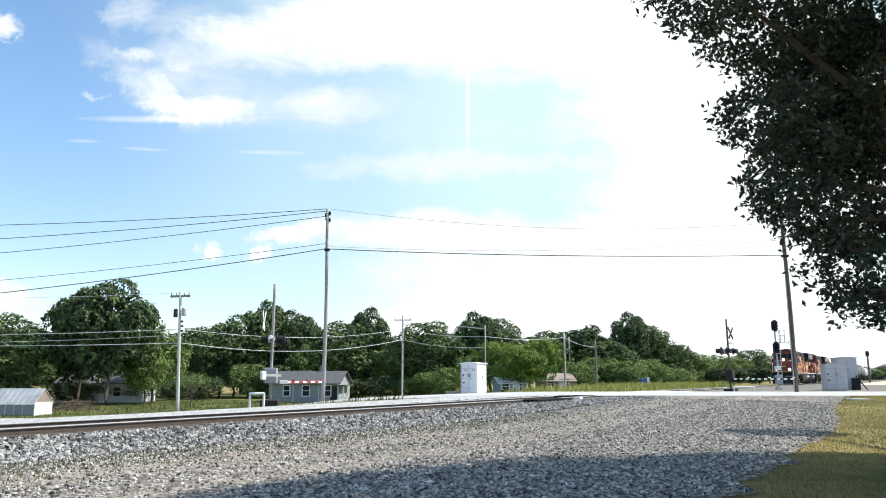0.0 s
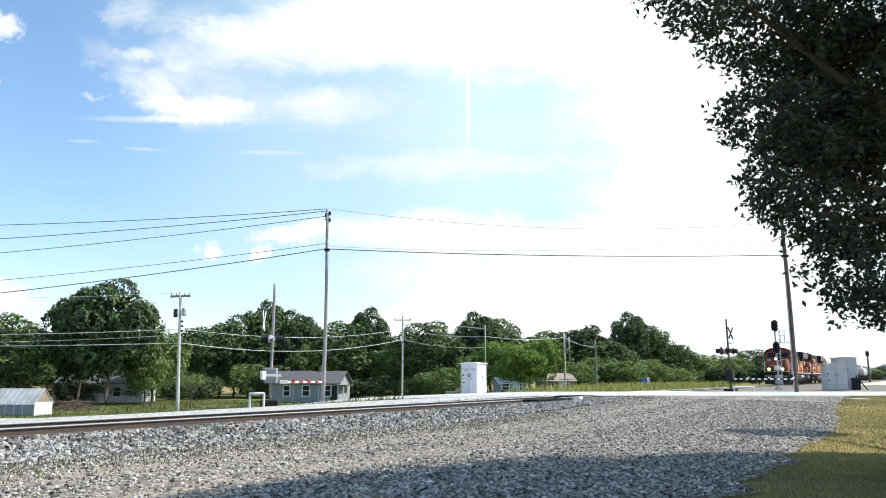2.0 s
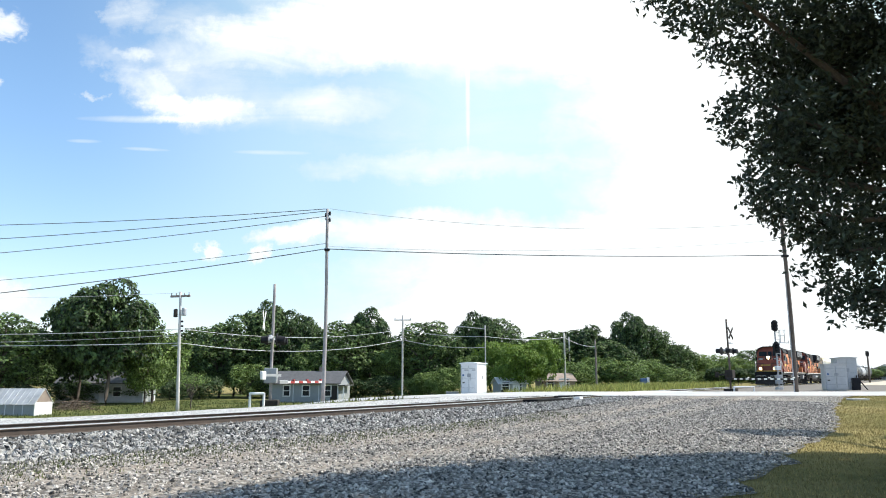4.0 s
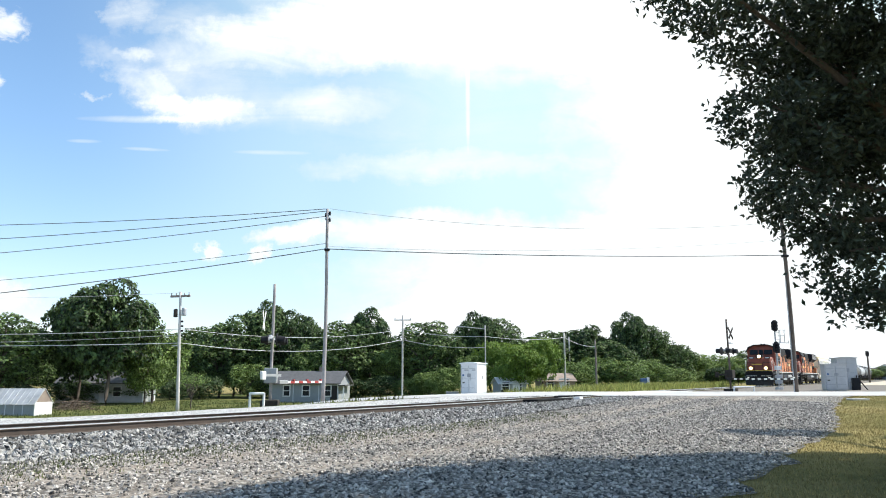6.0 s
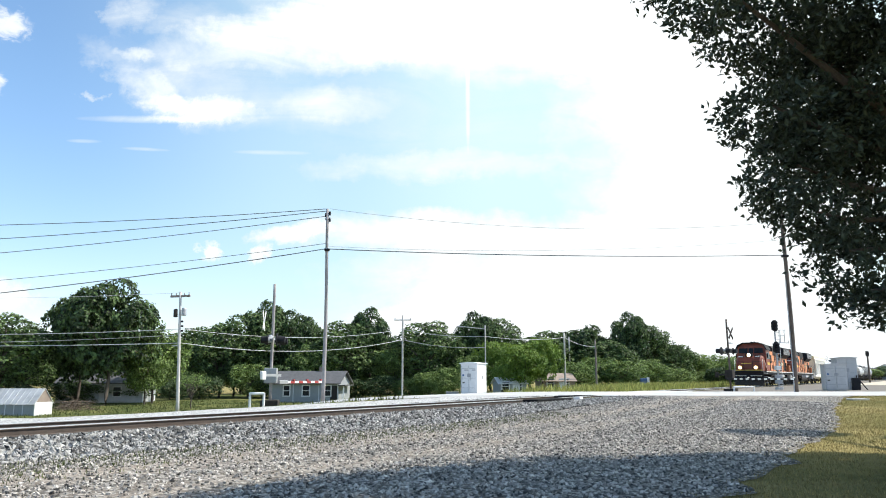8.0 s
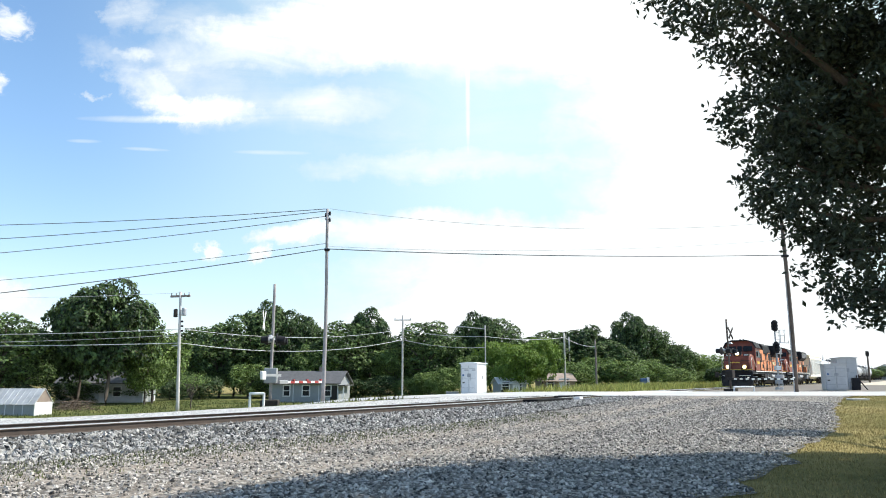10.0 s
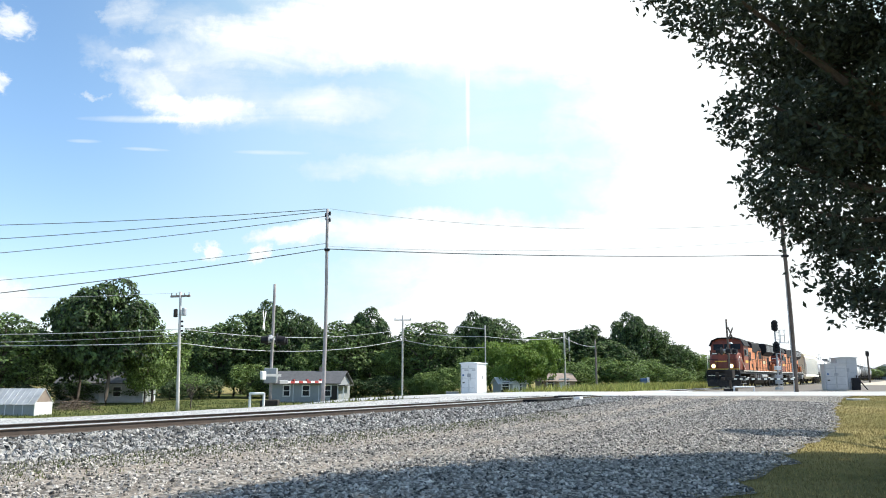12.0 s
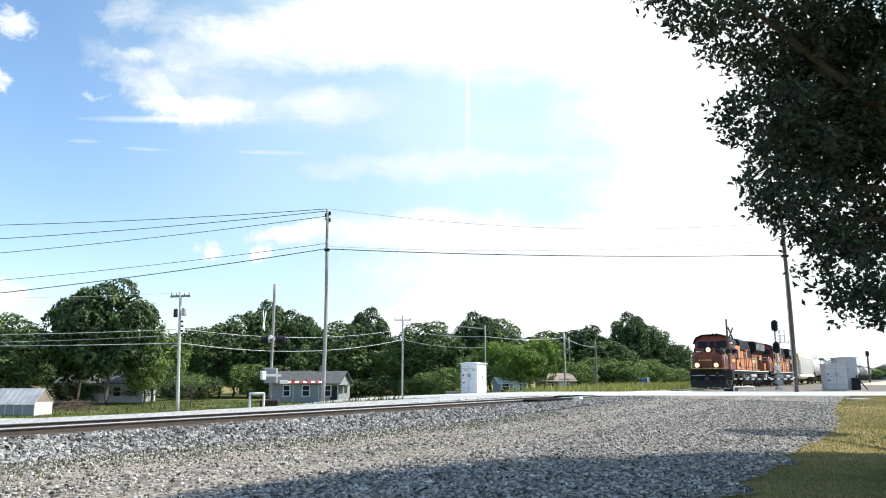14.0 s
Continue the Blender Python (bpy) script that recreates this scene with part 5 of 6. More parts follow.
    limb(arm, (0, 0, eh - 0.2), (-3.0, -0.4, eh + 0.1), 0.045, 0.035, 0.0, 5)
    part("arm", arm, "metal", e)
    part("lamp_head", prism_x([(-0.55, 0.0), (-0.5, 0.12), (0.05, 0.16), (0.1, 0.0)], -0.15, 0.15, 0.02), "metal", e).matrix_basis = pose(-3.0, -0.4, eh - 0.02, 0, 0, 90)
    lp, lh, l_ = poles["l"]
    part("lamp_box", box(-0.28, 0.28, -0.2, 0.2, lh - 0.9, lh + 0.1, 0.05), "black", l_)
    C = Vector((cx, cy, cz))
    for z0, z1, sag in ((7.0, dh - 1.6, 0.85), (5.8, dh - 2.8, 1.0)):
        wire([C + Vector((0, 0, z0)), dp + Vector((0, 0, z1))], 0.03 if sag > 0.9 else 0.024, "wire_light", sag)
    for z0, z1, sag in ((dh - 1.6, eh - 1.2, 0.3), (dh - 2.8, eh - 2.4, 0.35)):
        wire([dp + Vector((0, 0, z0)), ep + Vector((0, 0, z1))], 0.03, "wire_light", sag)
    fp, fh, _ = poles["f"]
    gp, gh, _ = poles["g"]
    wire([ep + Vector((0, 0, eh - 1.2)), fp + Vector((0, 0, fh - 0.6)), gp + Vector((0, 0, gh - 0.8))], 0.03, "wire_light", 0.3)
    lw = Vector((-62.0, 60.0, cz))
    for z0, z1, sag, r in ((10.1, 9.9, 0.5, 0.014), (7.0, 7.0, 0.55, 0.026), (6.5, 6.0, 0.5, 0.018), (5.8, 5.8, 0.3, 0.034)):
        wire([C + Vector((-0.5 if z0 > 9 else 0, 0, z0)), lw + Vector((0, 0, z1))], r, "wire_light", sag)
    post(lw.x, lw.y, cz - 0.2, 10.4, 0.15, 0.1, "wood_grey", "pale grey wooden utility pole beyond the track")


utility_poles()


# ---- level crossing equipment ----
def crossing_gate(m, label, arm_dir, arm_len, arm_h, cross_off, cross_y=-0.14, pale="white", band="red", tone="silver_paint", cross_z=4.25, mast_h=5.3):
    """A crossing signal: mast, crossed boards, two flashing lamps, bell, gate machine with its lowered arm."""
    th = thing("crossing_gate", m, label, "crossing gate", "crossing gates")
    part("foundation", box(-0.4, 0.4, -0.4, 0.4, -0.4, 0.12, 0.03), "grime_and_shade", th)
    # the gate without red bands has its shade put into darker materials
    part("mast", pole_mesh(mast_h, 0.075, 0.065, 0.02), "wood_pale" if band == "red" else "wood_dark", th, smooth=True)
    cb = bmesh.new()
    for a in (45, -45):
        box(-0.60, 0.60, -0.012 if a > 0 else -0.04, 0.012 if a > 0 else -0.016, -0.09, 0.09, 0.0, cb, pose(0, 0, 0, 0, a, 0))
    x = part("crossbuck", cb, "white" if band == "red" else "grime_and_shade", th)
    x.matrix_basis = pose(cross_off, cross_y, cross_z)
    # plain bars where the boards carry words
    for a in (45, -45):
        for sgn in (-1, 1):
            bar = part("word_bar", box(-0.16, 0.16, -0.004, 0.004, -0.045, 0.045), "black", x)
            bar.matrix_basis = pose(0, 0, 0, 0, a, 0) @ pose(sgn * 0.36, -0.018 - (0.028 if a < 0 else 0), 0)
    part("bell", revolve([(0.17, 0.0), (0.16, 0.05), (0.09, 0.11), (0.03, 0.13)], "Z", 14, Matrix.Translation((cross_off, -0.1, cross_z - 0.8))), "metal", th)
    part("light_bar", box(-0.75, 0.75, -0.04, 0.04, 2.86, 2.93), "grime_and_shade", th)
    for sgn in (-1, 1):
        disc = part("light_shield", revolve([(0.25, 0.0), (0.26, 0.015), (0.25, 0.03)], "Y", 22, Matrix.Translation((sgn * 0.6, -0.14, 2.9))), "black", th)
        part("hood", revolve([(0.165, -0.30), (0.17, 0.0), (0.15, 0.0)], "Y", 16, Matrix.Translation((sgn * 0.6, -0.14, 2.9))), "black", disc)
        part("light_case", revolve([(0.05, 0.2), (0.14, 0.17), (0.16, 0.0)], "Y", 16, Matrix.Translation((sgn * 0.6, -0.1, 2.9))), "silver_paint", th)
        part("rear_case", revolve([(0.17, 0.55), (0.18, 0.2), (0.3, 0.2), (0.3, 0.16), (0.1, 0.1)], "Y", 20, Matrix.Translation((sgn * 0.6, 0.1, 2.9))), "black", th)
    part("gate_machine", box(-0.26, 0.26, -0.30, 0.28, arm_h - 0.05, arm_h + 0.65, 0.03), tone, th)
    am = pose(0, 0, 0, 0, 0, arm_dir)
    g = part("arm_bracket", box(0.15, 0.75, -0.42, -0.34, arm_h - 0.10, arm_h + 0.08, 0.02), tone, th)
    g.matrix_basis = am
    w = part("counterweight", box(-1.12, -0.84, -0.46, -0.30, arm_h + 0.1, arm_h + 0.5, 0.04), "white" if band == "red" else tone, th)
    w.matrix_basis = am
    part("counter_arm", box(-0.9, 0.2, -0.44, -0.40, arm_h + 0.25, arm_h + 0.37), tone, w)
    arm = part("gate_arm", box(0.6, arm_len, -0.41, -0.37, arm_h - 0.07, arm_h + 0.04, 0.01), pale, th, "striped gate arm, lowered")
    arm.matrix_basis = am
    xx = 0.95
    while xx < arm_len - 0.3:
        part("stripe", box(xx, xx + 0.3, -0.418, -0.362, arm_h - 0.075, arm_h + 0.045), band, arm)
        xx += 0.62
    for f in (0.35, 0.65, 0.97):
        part("arm_lamp", box(arm_len * f - 0.05, arm_len * f + 0.05, -0.45, -0.33, arm_h + 0.04, arm_h + 0.12, 0.01), band, arm)
    return th


def guard_rail(m, length, label):
    th = thing("guard_rail", m, label, "guard rail", "guard rails")
    part("beam", tube((0, 0, 0.5), (length, 0, 0.5), 0.065, None, 10), "white", th)
    for x in (0.0, length):
        part("leg", tube((x, 0, -0.3), (x, 0, 0.55), 0.06, None, 10), "white", th)


def crossing():
    ga = (-8.15, 34.8)
    crossing_gate(pose(ga[0], ga[1], 0.20, 0, 0, -84), "crossing signal mast with lowered striped gate arm", 146, 3.4, 0.95, 0.0, -0.42, tone="steel_grey", cross_z=3.85, mast_h=5.62)
    guard_rail(pose(ga[0] - 0.72, ga[1] - 0.9, 0.12, 0, 0, 12), 0.62, "white pipe guard rail beside the gate mast")
    gb = (0.391 * 55, 55.0)
    # dark mast, boards and arm: this gate's shade is put into its colours
    crossing_gate(pose(gb[0], gb[1], 0.42, 0, 0, 47), "crossing signal mast with crossed boards and gate", -120, 7.0, 0.85, 0.28, -0.14, "grime_and_shade", "cream", "grime_and_shade")
    guard_rail(pose(gb[0] - 0.15, gb[1] - 1.0, 0.18, 0, 0, 0), 1.45, "white pipe guard rail beside the gate mast")
    bin_x = 0.277 * 96
    th = thing("utility_box", pose(bin_x, 96.0, ground_z(bin_x, 96.0)), "small blue utility box with a white post", "utility box")
    part("body", box(-0.8, 0.0, -0.3, 0.3, -0.1, 1.3, 0.04), "blue", th)
    part("post", box(0.05, 0.35, -0.15, 0.15, -0.1, 1.4, 0.03), "white", th)
    # signal bungalow across the track
    bungalow(pose(0.0418 * 53.6, 53.6, 0.12, 0, 0, -33), 1.37, 1.37, 2.30, "white", "white steel signal bungalow with locked doors")
    bungalow(pose(0.5325 * 57, 57.0, 0.38, 0, 0, -16), 1.55, 1.4, 2.02, "silver_paint", "grey steel signal cabinet beside the track")
    bungalow(pose(0.5475 * 61, 61.0, 0.38, 0, 0, -14), 1.55, 1.5, 2.62, "silver_paint", "taller pale grey steel equipment hut")
    # a low lid and a bin beside the far verge
    th = thing("ground_box", pose(0.0135 * 54.5, 54.5, 0.1), "low flat grey concrete box in the gravel", "utility box")
    part("body", box(-0.5, 0.4, -0.3, 0.3, -0.1, 0.18, 0.02), "concrete", th)
    part("lid", box(-0.53, 0.43, -0.33, 0.33, 0.18, 0.23, 0.01), "steel_grey", th)
    bx = 0.0835 * 78
    th = thing("rubbish_bin", pose(bx, 78.0, ground_z(bx, 78.0)), "dark wheeled rubbish bin in the weeds", "bin")
    part("body", prism([(-0.3, 0.0), (-0.36, 1.0), (0.36, 1.0), (0.3, 0.0)], -0.3, 0.3, 0.03), "black", th)
    part("lid", box(-0.39, 0.39, -0.36, 0.36, 1.0, 1.07, 0.02), "black", th)
    sx = 0.562 * 36
    slab = part("concrete_slab", box(-0.45, 0.45, -0.25, 0.25, -0.1, 0.07, 0.015), "concrete")
    slab.matrix_basis = pose(sx, 36.0, ground_z(sx, 36.0), 0, 0, 4)
    tagged(slab, "small pale concrete slab lying in the lawn", "slab")
    gx = 0.5615 * 60.0
    th = thing("generator", pose(gx, 60.0, 0.38, 0, 0, -14), "small black generator case beside the equipment hut", "generator")
    part("body", box(-0.28, 0.28, -0.3, 0.3, -0.1, 0.95, 0.04), "black", th)
    part("exhaust", tube((0.1, 0.0, 0.9), (0.1, 0.0, 1.15), 0.05, None, 8), "grime_and_shade", th)
    part("cable", tube((0.28, -0.2, 0.7), (0.75, -0.3, 0.0), 0.05, None, 8), "black", th)
    block_signal()


def bungalow(m, w, d, h, paint, label):
    th = thing("signal_bungalow", m, label, "equipment hut", "signal bungalows")
    part("base", box(-w / 2 + 0.05, w / 2 - 0.05, -d / 2 + 0.05, d / 2 - 0.05, -0.5, 0.08), "concrete", th)
    part("body", box(-w / 2, w / 2, -d / 2, d / 2, 0.06, h - 0.06, 0.015), paint, th)
    part("roof", prism([(-w / 2 - 0.08, h - 0.08), (-w / 2 - 0.08, h - 0.02), (0, h + 0.05), (w / 2 + 0.08, h - 0.02), (w / 2 + 0.08, h - 0.08)], -d / 2 - 0.08, d / 2 + 0.08), paint, th)
    for k in (0, 1):
        x0 = -w / 2 + 0.08 + k * (w / 2 - 0.06)
        dr = part("door", box(x0, x0 + w / 2 - 0.12, -d / 2 - 0.02, -d / 2 + 0.01, 0.18, h - 0.2, 0.006), paint, th)
        part("handle", box(x0 + 0.1, x0 + 0.14, -d / 2 - 0.06, -d / 2 - 0.02, h * 0.45, h * 0.58), "metal", dr)
        part("vent", box(x0 + 0.25, x0 + 0.55, -d / 2 - 0.03, -d / 2 - 0.02, h * 0.74, h * 0.79), "metal", dr)
        part("hinge", box(x0 - 0.01, x0 + 0.02, -d / 2 - 0.035, -d / 2 - 0.015, h * 0.25, h * 0.32), "steel_grey", dr)
        for q in (0.22, 0.52, 0.82):
            part("seam", box(x0 + 0.03, x0 + w / 2 - 0.15, -d / 2 - 0.028, -d / 2 - 0.018, h * q - 0.012, h * q + 0.012), "steel_grey", dr)
        part("gasket", box(x0 - 0.03, x0 - 0.005, -d / 2 - 0.022, -d / 2 + 0.004, 0.18, h - 0.2), "steel_grey", dr)
    part("stain", box(-w / 2 + 0.16, -w / 2 + 0.34, -d / 2 - 0.036, -d / 2 - 0.024, h * 0.36, h * 0.40), "grime_and_shade", th)
    part("warning_plate", box(-w / 2 + 0.16, -w / 2 + 0.30, -d / 2 - 0.036, -d / 2 - 0.024, h * 0.58, h * 0.64), "blue", th)
    part("notice", box(-0.12, 0.18, -d / 2 - 0.032, -d / 2 - 0.022, h * 0.55, h * 0.66), "steel_grey", th)
    part("side_door", box(w / 2 - 0.01, w / 2 + 0.02, -d / 2 + 0.15, d / 2 - 0.15, 0.18, h - 0.2, 0.006), paint, th)
    part("side_handle", box(w / 2 + 0.02, w / 2 + 0.06, 0.05, 0.1, h * 0.5, h * 0.6), "steel_grey", th)


def block_signal():
    x, y = 0.4568 * 62, 62.0
    th = thing("block_signal", pose(x, y, 0.38, 0, 0, 10), "tall railway block signal with two black heads", "railway signal")
    part("mast", pole_mesh(5.5, 0.07, 0.06, 0.0), "steel_grey", th, smooth=True)
    part("foundation", box(-0.24, 0.24, -0.24, 0.24, -0.4, 0.2, 0.03), "concrete", th)
    part("case", box(-0.22, 0.22, -0.18, 0.18, 0.45, 1.2, 0.03), "steel_grey", th)
    part("junction_case", box(-0.2, 0.2, -0.2, 0.2, 1.6, 1.95, 0.03), "white", th)
    for z in (5.33, 3.5):
        out = [(0.23 * math.cos(a), z + (0.27 if math.sin(a) > 0 else -0.27) + 0.23 * math.sin(a)) for a in np.linspace(0, 2 * math.pi, 25)[:-1]]
        hd = part("signal_head", prism(out, -0.10, -0.02), "black", th)
        for k in (-1, 0, 1):
            part("lens_hood", revolve([(0.10, -0.36), (0.105, -0.08), (0.08, -0.08)], "Y", 14, Matrix.Translation((0, 0, z + 0.24 * k))), "black", hd)
        part("head_box", box(-0.15, 0.15, -0.02, 0.25, z - 0.36, z + 0.36, 0.04), "black", th)
    lad = tube((0.28, 0.35, 0.0), (0.28, 0.35, 5.0), 0.025, None, 6)
    tube((0.62, 0.35, 0.0), (0.62, 0.35, 5.0), 0.025, None, 6, lad)
    for k in range(16):
        tube((0.28, 0.35, 0.3 + 0.3 * k), (0.62, 0.35, 0.3 + 0.3 * k), 0.015, None, 6, lad)
    part("ladder", lad, "metal", th)
    cage = tube((0.1, 0.1, 3.9), (1.3, 0.1, 3.9), 0.04, None, 6)
    for a, b in (((0.55, 0.1, 3.9), (0.55, 0.1, 5.0)), ((0.95, 0.1, 3.9), (0.95, 0.1, 5.0)), ((0.4, 0.1, 5.0), (1.15, 0.1, 5.0)), ((0.4, 0.1, 4.5), (1.0, 0.1, 4.5)),
                 ((1.3, 0.1, 3.9), (1.3, 0.1, 4.1))):
        tube(a, b, 0.03, None, 6, cage)
    part("work_platform", cage, "metal", th)


crossing()


# ---- houses ----
def window_part(parent, x, z, w, h, y):
    """A sash window in a wall that faces -y."""
    f = bmesh.new()
    t = 0.11
    for a in ((x - w / 2 - t, x + w / 2 + t, z + h, z + h + t), (x - w / 2 - t, x + w / 2 + t, z - t, z), (x - w / 2 - t, x - w / 2, z, z + h), (x + w / 2, x + w / 2 + t, z, z + h),
              (x - w / 2, x + w / 2, z + h / 2 - 0.03, z + h / 2 + 0.03)):
        box(a[0], a[1], y - 0.06, y + 0.01, a[2], a[3], 0.0, f)
    fr = part("window", f, "white", parent, "white-trimmed sash window")
    part("pane", box(x - w / 2, x + w / 2, y - 0.03, y - 0.01, z, z + h), "pane", fr)


def cottage():
    x, y = -0.179 * 90, 90.0
    z = ground_z(x, y) - 0.15
    th = thing("cottage", pose(x, y, z, 0, 0, -6), "single-storey grey clapboard cottage with white-trimmed windows", "house")
    w, d, eave, ridge = 8.2, 6.0, 2.45, 3.75
    wall = prism_x([(-d / 2, 0), (-d / 2, eave), (0, ridge - 0.1), (d / 2, eave), (d / 2, 0)], -w / 2, w / 2)
    part("wall", wall, "siding", th)
    for k in range(12):
        part("board", box(-w / 2 - 0.01, w / 2 + 0.01, -d / 2 - 0.02, -d / 2, 0.1 + 0.2 * k, 0.28 + 0.2 * k), "siding", th)
    for sgn in (-1, 1):
        rf = bmesh.new()
        s = math.hypot(d / 2 + 0.4, (ridge - eave) * (d / 2 + 0.4) / (d / 2))
        box(-w / 2 - 0.35, w / 2 + 0.35, 0, s, 0.0, 0.1, 0.0, rf)
        ang = math.degrees(math.atan2(ridge - eave, d / 2))
        rp = part("roof", rf, "shingle", th)
        rp.matrix_basis = pose(0, 0, ridge, 0, 0, 0 if sgn > 0 else 180) @ pose(0, 0, 0, -ang, 0, 0)
        n = 7
        for k in range(n):
            part("course", box(-w / 2 - 0.35, w / 2 + 0.35, s * k / n + 0.02, s * (k + 1) / n + 0.05, 0.1, 0.125), "shingle", rp)
    for wx, ww in ((-2.1, 0.7), (0.25, 0.8), (2.8, 0.85)):
        window_part(th, wx, 0.95, ww, 1.15, -d / 2 - 0.02)
    part("porch", box(w / 2 - 0.9, w / 2 - 0.1, -d / 2 - 0.05, -d / 2 - 0.02, 0.1, 2.1), "pane", th)
    for a in (-w / 2 - 0.02, -1.35, 1.75, w / 2 - 0.08):
        part("corner_board", box(a, a + 0.1, -d / 2 - 0.05, -d / 2 - 0.02, 0, eave), "siding_pale", th)
    part("chimney", box(1.0, 1.35, -0.2, 0.2, ridge - 0.5, ridge + 0.6, 0.02), "tin_rust", th)
    part("porch_post", box(w / 2 + 0.5, w / 2 + 0.62, -d / 2 + 0.3, -d / 2 + 0.42, 0, 2.1), "white", th)
    part("porch_roof", box(w / 2, w / 2 + 0.8, -d / 2 + 0.1, d / 2 - 1.2, 2.1, 2.2), "shingle", th)


def shed():
    x, y = -0.541 * 58, 58.0
    z = ground_z(x, y) - 0.08
    th = thing("shed", pose(x, y, z, 0, 0, -8), "small corrugated tin shed with a pale weathered roof", "shed")
    L, w, eave, ridge = 7.0, 2.0, 1.05, 2.1
    part("wall", prism_x([(-w / 2, 0), (-w / 2, eave), (0, ridge), (w / 2, eave), (w / 2, 0)], -L, 0), "siding", th)
    # end wall whiter than the long wall: the sun on it is put into the colour
    part("gable", prism_x([(-w / 2 - 0.02, 0), (-w / 2 - 0.02, eave + 0.05), (w / 2 + 0.02, eave + 0.05), (w / 2 + 0.02, 0)], 0.0, 0.05), "white", th)
    part("gable_top", prism_x([(-w / 2, eave + 0.05), (0, ridge - 0.02), (w / 2, eave + 0.05)], 0.0, 0.04), "tin_rust", th)
    ang = math.degrees(math.atan2(ridge - eave, w / 2))
    s = math.hypot(w / 2 + 0.15, (ridge - eave) * (w / 2 + 0.15) / (w / 2))
    for rz in (0, 180):
        rp = part("roof", box(-L / 2 - 0.1, L / 2 + 0.1, 0, s, 0.0, 0.03), "tin", th)
        rp.matrix_basis = pose(-L / 2, 0, ridge + 0.02, 0, 0, rz) @ pose(0, 0, 0, -ang, 0, 0)
        for k in range(14):
            xx = -L / 2 + 0.5 * k
            part("seam", box(xx - 0.03, xx + 0.03, 0, s, 0.03, 0.055), "tin", rp)
    for k in range(9):
        part("batten", box(-L + 0.75 * k, -L + 0.75 * k + 0.06, -w / 2 - 0.02, -w / 2, 0.0, eave), "siding_pale", th)


def far_buildings():
    # a pale house under the trees, and low roofs beyond the bushes
    for r, y, w, d, h, rh, wallm, roofm, lab in ((-0.455, 88, 9.5, 6, 2.4, 1.2, "siding_pale", "shingle", "pale house half hidden under dark trees"),
                                                 (0.090, 91, 3.3, 4, 1.75, 0.65, "siding", "white", "small house with a bright metal roof behind bushes"),
                                                 (0.152, 97, 4.2, 4, 1.7, 0.9, "tin_rust", "tin_rust", "low weathered brown shed among bushes"),
                                                 (0.645, 330, 30, 15, 5.0, 2.0, "siding_pale", "tin_rust", "long low building far beyond the sidings")):
        x = r * y
        z = ground_z(x, y) - 0.1
        th = thing("house", pose(x, y, z, 0, 0, 8), lab, "house")
        part("wall", prism_x([(-d / 2, 0), (-d / 2, h), (0, h + rh), (d / 2, h), (d / 2, 0)], -w / 2, w / 2), wallm, th)
        ang = math.degrees(math.atan2(rh, d / 2))
        s = math.hypot(d / 2 + 0.3, rh * (d / 2 + 0.3) / (d / 2))
        for rz in (0, 180):
            rp = part("roof", box(-w / 2 - 0.25, w / 2 + 0.25, 0, s, 0, 0.08), roofm, th)
            rp.matrix_basis = pose(0, 0, h + rh + 0.02, 0, 0, rz) @ pose(0, 0, 0, -ang, 0, 0)
        for k in (-0.28, 0.2):
            window_part(th, w * k, 0.9, 0.8, 1.0, -d / 2)
        part("door", box(-0.05, 0.85, -d / 2 - 0.04, -d / 2, 0.05, 2.0), "white", th)


cottage()
shed()
far_buildings()


# ---- ground cover ----
def stones(name, n, place, size, material, label, seed):
    """Broken stones, each a squashed uneven octahedron."""
    rng = np.random.default_rng(seed)
    base = np.array([(1, 0, 0), (-1, 0, 0), (0, 1, 0), (0, -1, 0), (0, 0, 1), (0, 0, -1)], float)
    tri = np.array([(0, 2, 4), (2, 1, 4), (1, 3, 4), (3, 0, 4), (2, 0, 5), (1, 2, 5), (3, 1, 5), (0, 3, 5)])
    cs = np.array([place(rng) for _ in range(n)])
    s = rng.uniform(*size, n)
    v = base[None] * (1 + rng.uniform(-0.35, 0.35, (n, 6, 1))) * s[:, None, None] * np.array([1, 1, 0.75])
    q = rng.normal(0, 1, (n, 4))
    q /= np.linalg.norm(q, axis=1)[:, None]
    w, x, y, z = q.T
    R = np.stack([np.stack([1 - 2 * (y * y + z * z), 2 * (x * y - z * w), 2 * (x * z + y * w)], -1),
                  np.stack([2 * (x * y + z * w), 1 - 2 * (x * x + z * z), 2 * (y * z - x * w)], -1),
                  np.stack([2 * (x * z - y * w), 2 * (y * z + x * w), 1 - 2 * (x * x + y * y)], -1)], 1)
    v = np.einsum("nij,nkj->nki", R, v) + cs[:, None]
    f = (tri[None] + 6 * np.arange(n)[:, None, None]).reshape(-1, 3)
    ob = mesh_part(name, arrays_mesh(name, v.reshape(-1, 3).tolist(), f.tolist()), material)
    return tagged(ob, label, "stones", kind="stuff")


def bank_z(d, p):
    g = ground_z(p.x, p.y)
    prof = ((-6.8, 0.13), (-4.5, 0.15), (-2.6, 0.17), (-1.7, 0.22), (-1.25, 0.23), (1.25, 0.23), (1.65, 0.21), (2.5, 0.06), (3.0, 0.0), (3.4, 0.0))
    z = np.interp(d, [a for a, _ in prof], [b for _, b in prof])
    if d > 1.7:
        z = max(z, g)
    return z


